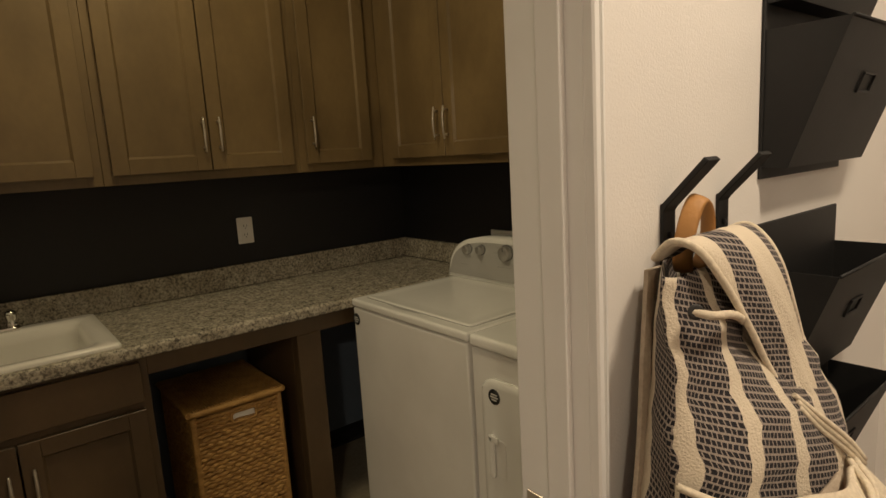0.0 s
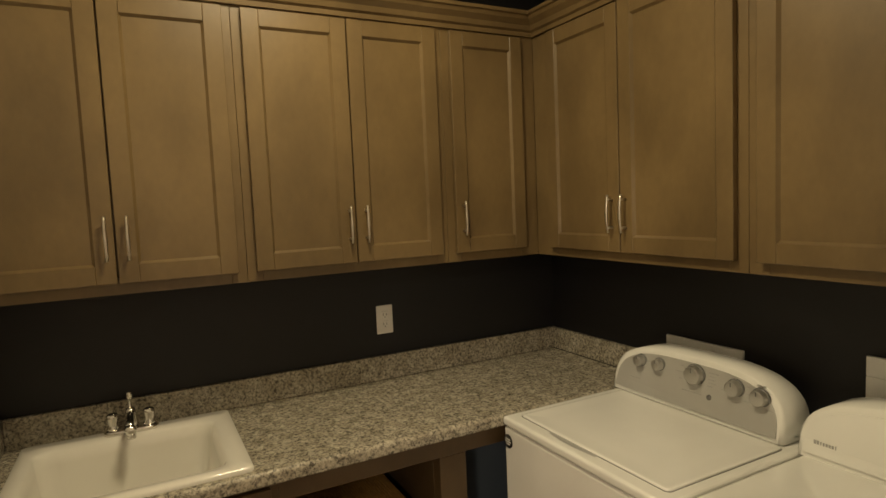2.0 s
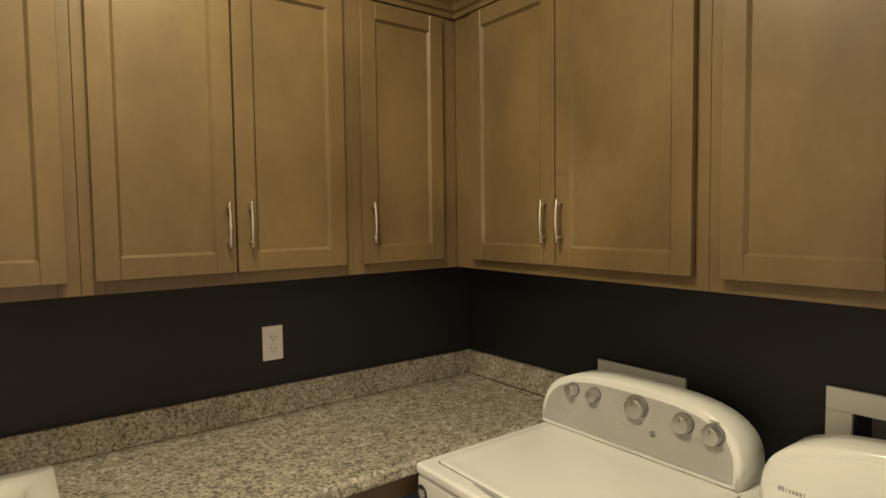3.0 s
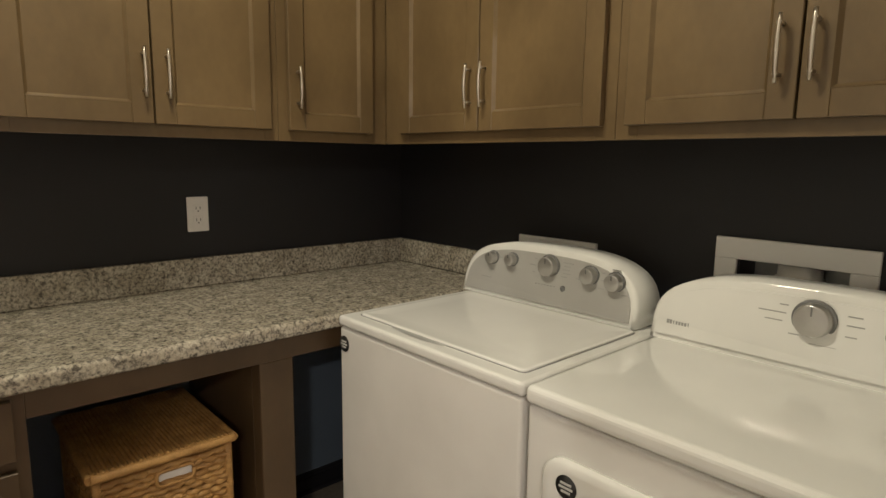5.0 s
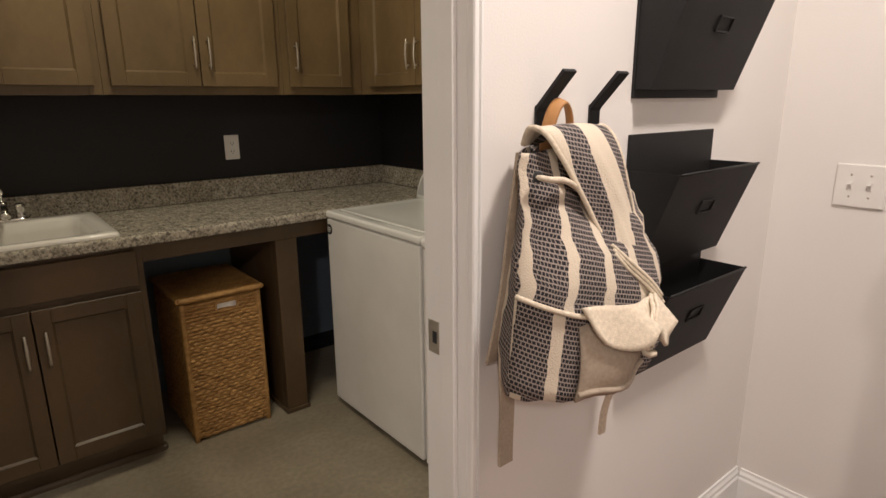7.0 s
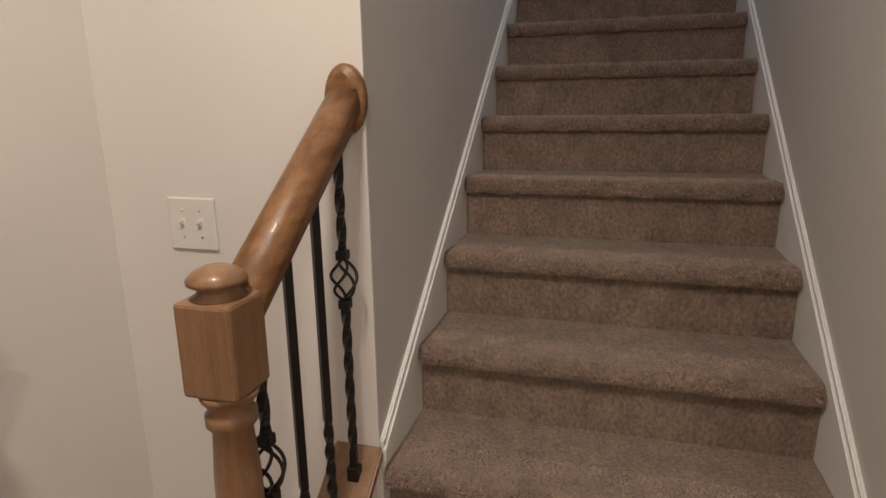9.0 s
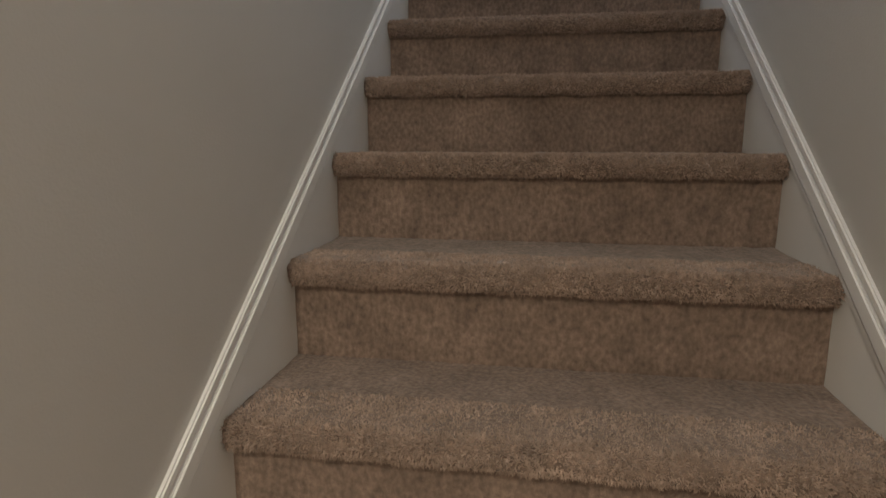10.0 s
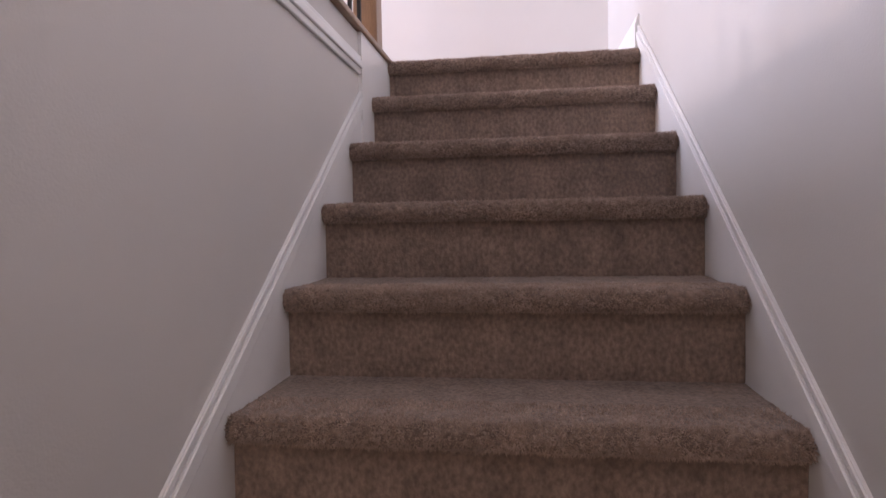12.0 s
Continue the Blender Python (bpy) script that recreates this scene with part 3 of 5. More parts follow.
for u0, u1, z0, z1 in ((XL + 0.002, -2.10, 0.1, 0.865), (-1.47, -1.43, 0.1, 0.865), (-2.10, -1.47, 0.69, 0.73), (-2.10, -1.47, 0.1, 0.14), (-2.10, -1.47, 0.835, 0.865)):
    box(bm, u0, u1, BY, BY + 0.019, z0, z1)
part("face_frame", bm, CAB_SHADED, t)
bm = N(); box(bm, -2.125, -1.452, BY - 0.019, BY - 0.0005, 0.722, 0.85, 0.002, 1); part("false_drawer_front", bm, CAB_SHADED, t)
door_part(t, -2.125, -1.789, 0.125, 0.698, BY - 0.0195, "y", CAB_SHADED, -1.815, 0.563, 0.125)
door_part(t, -1.784, -1.452, 0.125, 0.698, BY - 0.0195, "y", CAB_SHADED, -1.756, 0.563, 0.125)
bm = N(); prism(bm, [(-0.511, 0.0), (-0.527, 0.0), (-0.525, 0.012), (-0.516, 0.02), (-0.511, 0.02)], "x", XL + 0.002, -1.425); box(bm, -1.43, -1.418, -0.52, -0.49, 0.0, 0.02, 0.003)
part("foot_moulding", bm, CAB_SHADED, t)

t = thing("counter_support", -0.88, -0.3, 0, "brown maple apron and leg panel under the counter, coloured darker for shade", "counter support")
bm = N(); box(bm, -1.4295, -0.05, BY, BY + 0.019, 0.80, 0.865, 0.001, 1); part("apron", bm, CAB_SHADED, t)
bm = N(); box(bm, -0.925, -0.828, BY + 0.0005, BY + 0.05, 0, 0.7995, 0.002, 1); part("leg", bm, CAB_SHADED, t)
bm = N(); box(bm, -0.925, -0.906, BY + 0.05, -0.02, 0, 0.8, 0.001, 1); box(bm, -0.847, -0.828, BY + 0.05, -0.02, 0, 0.8, 0.001, 1); part("side_panel", bm, CAB_SHADED, t)
bm = N(); box(bm, -0.933, -0.82, BY - 0.007, BY + 0.058, 0, 0.02, 0.003); box(bm, -0.933, -0.925, BY + 0.058, -0.03, 0, 0.02, 0.002); part("foot_moulding", bm, CAB_SHADED, t)

# countertop with a rounded front edge and the sink's cut-out
CF, CT = -0.615, 0.906
SX0, SX1, SY0, SY1 = -2.088, -1.488, -0.588, -0.052
t = thing("countertop", -1.08, -0.3, 0.866, "speckled grey and cream granite-look laminate countertop", "countertop")
bm = N()
cx0, cx1, cy0, cy1 = SX0 + 0.02, SX1 - 0.02, SY0 + 0.025, SY1 - 0.02
edge = [(CF + 0.012 - 0.012 * math.sin(k * math.pi / 8), CT - 0.012 + 0.012 * math.cos(k * math.pi / 8)) for k in range(5)]
edge2 = [(CF + 0.006 - 0.006 * math.cos(k * math.pi / 6), 0.872 - 0.006 * math.sin(k * math.pi / 6)) for k in range(4)]
prism(bm, [(cy0, CT)] + edge + edge2 + [(cy0, 0.866)], "x", XL + 0.001, -0.025)
box(bm, XL + 0.001, cx0, cy0, -0.002, 0.866, CT); box(bm, cx1, -0.025, cy0, -0.002, 0.866, CT); box(bm, cx0, cx1, cy1, -0.002, 0.866, CT)
part("slab", bm, GRANITE, t)
bm = N(); box(bm, XL + 0.021, -0.002, -0.021, -0.0015, CT + 0.0005, 1.004, 0.003, 2); part("backsplash", bm, GRANITE, t)
bm = N(); box(bm, -0.021, -0.0015, CF + 0.01, -0.0215, CT + 0.0005, 1.004, 0.003, 2); part("backsplash", bm, GRANITE, t)
bm = N(); box(bm, XL + 0.001, XL + 0.0205, CF + 0.02, -0.0015, CT + 0.0005, 1.004, 0.003, 2); part("backsplash", bm, GRANITE, t)


# ---- sink and tap ----
def rrect(x0, x1, y0, y1, r, n=5):
    pts = []
    for cx, cy, a0 in ((x1 - r, y1 - r, 0), (x0 + r, y1 - r, 90), (x0 + r, y0 + r, 180), (x1 - r, y0 + r, 270)):
        for k in range(n + 1):
            a = radians(a0 + 90 * k / n)
            pts.append((cx + r * math.cos(a), cy + r * math.sin(a)))
    return pts


def loft(bm, rings, smooth=True, cap_first=False, cap_last=False):
    vs = [[bm.verts.new(p) for p in ring] for ring in rings]
    n, fs = len(vs[0]), []
    for p, q in zip(vs, vs[1:]):
        for i in range(n):
            f = bm.faces.new((p[i], p[(i + 1) % n], q[(i + 1) % n], q[i]))
            f.smooth = smooth
            fs.append(f)
    if cap_first:
        fs.append(bm.faces.new(vs[0]))
    if cap_last:
        fs.append(bm.faces.new(vs[-1]))
    bmesh.ops.recalc_face_normals(bm, faces=fs)
    return bm


t = thing("laundry_sink", (SX0 + SX1) / 2, (SY0 + SY1) / 2, CT, "deep white drop-in utility sink set in the granite counter", "sink")
bm = N()
rings = []
for x0, x1, y0, y1, r, z in ((SX0, SX1, SY0, SY1, 0.018, CT + 0.0005), (SX0, SX1, SY0, SY1, 0.02, CT + 0.008), (SX0 + 0.004, SX1 - 0.004, SY0 + 0.004, SY1 - 0.004, 0.02, CT + 0.014),
                             (SX0 + 0.035, SX1 - 0.055, SY0 + 0.04, SY1 - 0.075, 0.05, CT + 0.015), (SX0 + 0.045, SX1 - 0.065, SY0 + 0.05, SY1 - 0.085, 0.05, CT + 0.006),
                             (SX0 + 0.05, SX1 - 0.072, SY0 + 0.056, SY1 - 0.09, 0.05, CT - 0.03), (SX0 + 0.08, SX1 - 0.10, SY0 + 0.08, SY1 - 0.11, 0.05, CT - 0.26),
                             (SX0 + 0.12, SX1 - 0.14, SY0 + 0.12, SY1 - 0.15, 0.04, CT - 0.30), (SX0 + 0.24, SX1 - 0.26, SY0 + 0.24, SY1 - 0.26, 0.02, CT - 0.305)):
    rings.append([(px, py, z) for px, py in rrect(x0, x1, y0, y1, r, 6)])
loft(bm, rings, True, False, True)
part("basin", bm, SINKM, t)
bm = N(); lathe(bm, [(0.035, CT - 0.303), (0.035, CT - 0.3), (0.028, CT - 0.299), (0.001, CT - 0.301)], (-1.8, -0.34, 0), "z", 20); part("drain", bm, CHROME, t, "round chrome drain")

FXC, FYC, FZ = -1.787, -0.094, CT + 0.0155
t = thing("faucet", FXC, FYC, FZ, "chrome two-handle centerset faucet on the white sink deck", "faucet")
bm = N()
rings = [[(px, py, z) for px, py in rrect(FXC - w, FXC + w, FYC - d, FYC + d, d * 0.98, 6)] for w, d, z in ((0.078, 0.026, FZ), (0.078, 0.026, FZ + 0.008), (0.072, 0.021, FZ + 0.015))]
loft(bm, rings, True, True, True)
part("base_plate", bm, CHROME, t)
bm = N(); lathe(bm, [(0.022, 0), (0.020, 0.012), (0.017, 0.03), (0.016, 0.052), (0.012, 0.060), (0.0042, 0.064), (0.004, 0.088), (0.009, 0.091), (0.010, 0.104), (0.009, 0.113), (0.001, 0.115)], (FXC, FYC, FZ + 0.015), "z", 16)
part("body", bm, CHROME, t)
bm = N(); tube(bm, [(FXC, FYC, FZ + 0.05), (FXC, FYC - 0.03, FZ + 0.062), (FXC, FYC - 0.07, FZ + 0.064), (FXC, FYC - 0.10, FZ + 0.055), (FXC, FYC - 0.118, FZ + 0.036)], 0.0115, 12)
lathe(bm, [(0.0135, 0), (0.0135, 0.014), (0.011, 0.016)], (FXC, FYC - 0.119, FZ + 0.016), "z", 14)
lathe(bm, [(0.001, -0.132), (0.012, -0.131), (0.0165, -0.126), (0.0165, -0.112), (0.012, -0.104)], (FXC, FYC, FZ + 0.040), "y", 16)
part("spout", bm, CHROME, t)
for s in (-1, 1):
    x = FXC + s * 0.052
    bm = N(); lathe(bm, [(0.019, 0), (0.018, 0.008), (0.014, 0.018), (0.016, 0.026), (0.018, 0.040), (0.017, 0.050), (0.010, 0.054), (0.001, 0.055)], (x, FYC, FZ + 0.013), "z", 12)
    part("tap_handle", bm, CHROME, t)

# ---- washing machine and dryer ----
WX, WTOP = -0.708, 0.910


def console(t, y0, y1, xf, ztop, face_mat, rim_mat):
    """The raised back console with a rounded top; its face leans back a little."""
    yc, hw, h = (y0 + y1) / 2, (y1 - y0) / 2, ztop - WTOP
    def outline(grow):
        pts = []
        for k in range(25):
            a = math.pi * k / 24
            c, s = math.cos(a), math.sin(a)
            u = abs(c) ** 0.62 * (1 if c > 0 else -1)
            pts.append((yc + (hw - grow) * u, WTOP + (h - grow) * (abs(s) ** 0.55) * (0.93 + 0.07 * s)))
        return pts
    def ring(grow, x, lean):
        return [(x + lean * (z - WTOP), y, z) for y, z in outline(grow)]
    bm = N()
    loft(bm, [ring(0.03, -0.05, -0.05), ring(0.012, -0.06, -0.05), ring(0.0, -0.085, 0.0), ring(0.0, xf + 0.015, 0.12), ring(0.006, xf + 0.001, 0.2), ring(0.014, xf, 0.2)], True, True, True)
    part("console", bm, rim_mat, t)
    bm = N()
    o = [(xf - 0.003 + 0.2 * (z - WTOP), y, z + (0.014 if z < WTOP + 0.01 else 0)) for y, z in outline(0.02)]
    o2 = [(x + 0.006, y, z) for x, y, z in o]
    loft(bm, [o, o2], False, True, True)
    return part("control_panel", bm, face_mat, t, "satin silver control panel" if face_mat == PANEL_GREY else "white control panel")


def dial(parent, y, z, r, xf):
    x = xf - 0.004 + 0.2 * (z - WTOP)
    bm = N(); lathe(bm, [(r * 1.08, 0.001), (r * 1.08, -0.002), (r * 1.0, -0.003), (r, -0.005), (r * 0.95, -0.022), (r * 0.90, -0.0245), (r * 0.84, -0.0252), (0.001, -0.0246)], (x, y, z), "x", 30)
    d = part("dial", bm, DIALM, parent, "round brushed metal control dial")
    # dark ring that puts the knob's shade on the panel
    bm = N(); lathe(bm, [(r * 1.0, 0.002), (r * 1.16, 0.002), (r * 1.16, -0.0035), (r * 1.12, -0.0045), (r * 1.0, -0.0045)], (x, y, z), "x", 30)
    part("dial_shade_ring", bm, INK, d, "dark grey ring coloured for the shade round the dial")
    bm = N(); box(bm, x - 0.0262, x - 0.0245, y - 0.0016, y + 0.0016, z + r * 0.3, z + r * 0.84); part("pointer", bm, INK, d)


def print_bar(parent, y0, y1, z, xf, hgt=0.003, mat=None):
    x = xf - 0.0036 + 0.2 * (z - WTOP)
    bm = N(); box(bm, x - 0.0008, x + 0.002, y0, y1, z - hgt / 2, z + hgt / 2)
    part("printed_mark", bm, mat or FAINT, parent)


def badge(parent, y, z, x, r=0.023):
    bm = N(); lathe(bm, [(0.001, 0), (r, 0), (r, -0.0016), (0.001, -0.0018)], (x, y, z), "x", 24)
    b = part("badge", bm, BADGE, parent, "round black sticker with pale bars")
    bm = N()
    for k, w in ((-0.009, 0.010), (-0.001, 0.015), (0.007, 0.012)):
        box(bm, x - 0.0026, x - 0.0014, y - w, y + w, z + k - 0.0022, z + k + 0.0022)
    part("badge_bars", bm, PALE, b, "pale bars of small print")


y0, y1 = -1.292, -0.622
t = thing("washing_machine", -0.36, (y0 + y1) / 2, 0, "white top-loading washing machine with its lid closed, beside the counter", "washing machine")
bm = N(); box(bm, WX + 0.004, -0.02, y0 + 0.003, y1 - 0.003, 0.028, 0.873, 0.008, 3); part("body", bm, ENAMEL2, t)
bm = N()
box(bm, WX, -0.03, y0, y1, 0.876, WTOP - 0.004, 0.009, 3)
part("top_frame", bm, ENAMEL, t)
LX0, LX1, LY0, LY1 = WX + 0.048, -0.218, y0 + 0.036, y1 - 0.038
# dark plate under the lid, its rim coloured as the gap's shade
bm = N(); loft(bm, [[(px, py, z) for px, py in rrect(LX0 - 0.0035, LX1, LY0 - 0.0035, LY1 + 0.0035, 0.016, 5)] for z in (WTOP - 0.006, WTOP - 0.0035)], False, True, True)
part("lid_gap_shade", bm, INK, t, "dark plate for the shade in the gap round the lid")
bm = N()
loft(bm, [[(px, py, z) for px, py in rrect(LX0 + i, LX1 - i, LY0 + i, LY1 - i, max(0.004, 0.014 - i * 0.3), 5)] for i, z in ((0, WTOP - 0.006), (0, WTOP - 0.001), (0.0015, WTOP + 0.001), (0.004, WTOP + 0.0018), (0.012, WTOP + 0.0012), (0.03, WTOP - 0.0005), (0.06, WTOP - 0.001))], True, True, True)
part("lid", bm, ENAMEL, t, "flat glossy white lid, a little dished")
bm = N()
# grip in front of the lid: a flat grey inlay for the hollow's shade
loft(bm, [[(WX + 0.036 + 0.007 * s * abs(math.sin(math.pi * k / 12)) , -1.02 + 0.20 * k / 12, WTOP - 0.0032) for k in range(13)] + [(WX + 0.048, -1.02 + 0.20 * k / 12, WTOP - 0.0032 + s * 0.0005) for k in range(12, -1, -1)] for s in (0.2, -1)], False, True, True)
part("lid_grip_shade", bm, FAINT, t, "flat grey inlay for the shade in the lid grip's hollow")
p = console(t, y0 + 0.042, y1 + 0.016, -0.212, 1.086, PANEL_GREY, ENAMEL)
for yy, zz, r in ((-0.732, 1.032, 0.019), (-0.812, 1.035, 0.019), (-0.956, 1.034, 0.030), (-1.096, 1.028, 0.024), (-1.176, 1.022, 0.024)):
    dial(p, yy, zz, r, -0.212)
for k in range(7):
    print_bar(p, -0.915 - 0.011 * k - 0.002, -0.915 - 0.011 * k + 0.002, 0.977, -0.212, 0.004, INK)
bm = N(); lathe(bm, [(0.001, -0.004), (0.008, -0.004), (0.009, 0), (0.009, 0.003)], (-0.212 - 0.003 + 0.2 * 0.067, -1.012, 0.977), "x", 16); part("start_button", bm, INK, p, "round grey start button")
for a, b, z in ((-0.70, -0.745, 0.968), (-0.905, -0.915, 1.05), (-0.89, -0.915, 1.03), (-0.905, -0.915, 1.01), (-1.01, -1.045, 1.05), (-1.01, -1.035, 1.03), (-1.01, -1.03, 1.01), (-1.14, -1.15, 1.04), (-1.14, -1.152, 1.02), (-1.17, -1.195, 1.053), (-1.035, -1.06, 0.976),
                (-0.765, -0.78, 1.035), (-0.785, -0.798, 1.03), (-1.015, -1.035, 1.04), (-1.015, -1.04, 1.02), (-1.06, -1.078, 1.012), (-1.135, -1.155, 0.998), (-1.2, -1.225, 0.992)):
    print_bar(p, b + 0.01, a + 0.01, z, -0.212, 0.0022)
badge(t, -0.648, 0.828, WX + 0.0035)
for xx in (-0.64, -0.08):
    for yy in (y0 + 0.06, y1 - 0.06):
        bm = N(); lathe(bm, [(0.022, 0), (0.022, 0.012), (0.01, 0.014), (0.01, 0.03)], (xx, yy, 0), "z", 10); part("foot", bm, DARK, t)

y0, y1 = -1.99, -1.302
t = thing("clothes_dryer", -0.36, (y0 + y1) / 2, 0, "white front-loading clothes dryer beside the washing machine", "clothes dryer")
bm = N(); box(bm, WX + 0.004, -0.02, y0 + 0.003, y1 - 0.003, 0.028, 0.868, 0.008, 3); part("body", bm, ENAMEL2, t)
bm = N(); box(bm, WX - 0.006, -0.03, y0, y1, 0.872, WTOP, 0.013, 4); part("top_panel", bm, ENAMEL, t, "smooth white top with rounded edges")
bm = N(); loft(bm, [[(x, py, pz) for py, pz in rrect(y0 + 0.055 + i, y1 - 0.052 - i, 0.20 + i, 0.795 - i, 0.05, 6)] for i, x in ((0, WX + 0.006), (0, WX - 0.006), (0.006, WX - 0.012), (0.02, WX - 0.013))], True, True, True)
dd = part("dryer_door", bm, ENAMEL, t, "white door with rounded corners")
bm = N(); box(bm, WX - 0.026, WX - 0.012, -1.412, -1.392, 0.50, 0.632, 0.006, 3); box(bm, WX - 0.026, WX - 0.018, -1.43, -1.392, 0.612, 0.632, 0.004, 2); part("door_handle", bm, ENAMEL, dd)
bm = N(); box(bm, WX - 0.0145, WX - 0.0128, -1.452, -1.413, 0.51, 0.62, 0.0); part("handle_recess", bm, ENAMEL2, dd, "shallow white finger recess")
badge(dd, -1.414, 0.748, WX - 0.0130)
p = console(t, y0 + 0.004, y1 + 0.012, -0.222, 1.082, ENAMEL, ENAMEL)
dial(p, -1.643, 1.022, 0.036, -0.222)
dial(p, -1.79, 1.016, 0.022, -0.222)
for a, b, z in ((-1.535, -1.59, 1.025), (-1.55, -1.585, 1.008), (-1.575, -1.592, 1.042), (-1.70, -1.725, 1.04), (-1.70, -1.73, 1.022), (-1.70, -1.72, 1.0), (-1.64, -1.69, 0.972), (-1.60, -1.62, 0.985)):
    print_bar(p, b, a, z, -0.222, 0.0024)
for k, (w, h) in enumerate(((0.006, 0.011), (0.005, 0.011), (0.002, 0.009), (0.004, 0.008), (0.005, 0.008), (0.005, 0.008), (0.005, 0.008), (0.002, 0.011))):
    print_bar(p, -1.338 - 0.0072 * k - w / 2, -1.338 - 0.0072 * k + w / 2, 0.955, -0.222, h)
for xx in (-0.64, -0.08):
    for yy in (y0 + 0.06, y1 - 0.06):
        bm = N(); lathe(bm, [(0.022, 0), (0.022, 0.012), (0.01, 0.014), (0.01, 0.03)], (xx, yy, 0), "z", 10); part("foot", bm, DARK, t)


# ---- boxes recessed in the wall behind the machines ----
def wall_frame(name, ya, yb, za, zb, fw, label, cat):
    t = thing(name, -0.005, (ya + yb) / 2, za, label, cat)
    bm = N()
    for a, b, c, d in ((ya, yb, zb - fw, zb), (ya, yb, za, za + fw), (ya, ya + fw, za + fw, zb - fw), (yb - fw, yb, za + fw, zb - fw)):
        box(bm, -0.012, -0.0005, a, b, c, d, 0.002, 1)
    part("frame", bm, TRIM, t)
    return t


t = wall_frame("dryer_vent_box", -1.708, -1.352, 0.805, 1.152, 0.055, "white framed recessed dryer vent box in the dark wall", "vent box")
bm = N(); box(bm, 0.10, 0.112, OY0 + 0.002, OY1 - 0.002, OZ0 + 0.002, OZ1 - 0.002)
part("back_plate", bm, DUCT, t)
bm = N(); lathe(bm, [(0.052, OZ0 + 0.003), (0.052, 1.04), (0.055, 1.045), (0.055, 1.06), (0.05, 1.062), (0.05, OZ1 - 0.004)], (0.055, -1.535, 0), "z", 22); part("duct", bm, PLASTIC, t, "white round vent duct")
t = wall_frame("washer_outlet_box", -0.991, -0.680, 0.90, 1.088, 0.03, "white framed washing machine outlet box in the dark wall", "outlet box")
bm = N(); box(bm, -0.004, -0.0008, -0.960, -0.711, 0.931, 1.057); part("back_plate", bm, PLASTIC, t)


def cover_plate(name, label, cat, m, w, h, kind):
    """A wall plate in the plane y = 0 facing minus y, placed by m."""
    t = new(name); t.matrix_basis = m; tagged(t, label, cat)
    bm = N(); box(bm, -w / 2, w / 2, -0.0065, -0.0003, -h / 2, h / 2, 0.0035, 2); bm.transform(m); part("plate", bm, PLASTIC, t)
    if kind == "outlet":
        for dz in (-0.0195, 0.0195):
            bm = N(); box(bm, -0.0165, 0.0165, -0.0085, -0.0062, dz - 0.0145, dz + 0.0145, 0.002, 2); bm.transform(m); s = part("socket", bm, PLASTIC, t)
            bm = N(); box(bm, -0.0075, -0.0055, -0.0092, -0.0084, dz - 0.003, dz + 0.006); box(bm, 0.0055, 0.0075, -0.0092, -0.0084, dz - 0.003, dz + 0.006); box(bm, -0.002, 0.002, -0.0092, -0.0084, dz - 0.011, dz - 0.007)
            bm.transform(m); part("slots", bm, DARK, s)
    else:
        for dx in (-0.023, 0.023):
            bm = N(); box(bm, dx - 0.006, dx + 0.006, -0.0078, -0.0062, -0.0125, 0.0125, 0.0012, 1); bm.transform(m); s = part("switch_slot", bm, PLASTIC, t)
            bm = N(); prism(bm, [(-0.0076, -0.006), (-0.0076, 0.006), (-0.017, 0.010), (-0.018, 0.004)], "x", dx - 0.004, dx + 0.004); bm.transform(m); part("toggle", bm, PLASTIC, s)
            for dz in (-0.03, 0.03):
                bm = N(); lathe(bm, [(0.001, -0.0075), (0.003, -0.0073), (0.0032, -0.006)], (dx, 0, dz), "y", 8)
                bm.transform(m); part("screw", bm, NICKEL, s)
    return t


cover_plate("wall_outlet", "white duplex outlet on the near-black wall above the counter", "outlet", pose(-0.861, 0, 1.149), 0.07, 0.116, "outlet")
cover_plate("light_switch", "white double toggle light switch on the warm white wall", "light switch", pose(XS, -2.347, 1.123, 0, 0, -90), 0.122, 0.118, "switch")


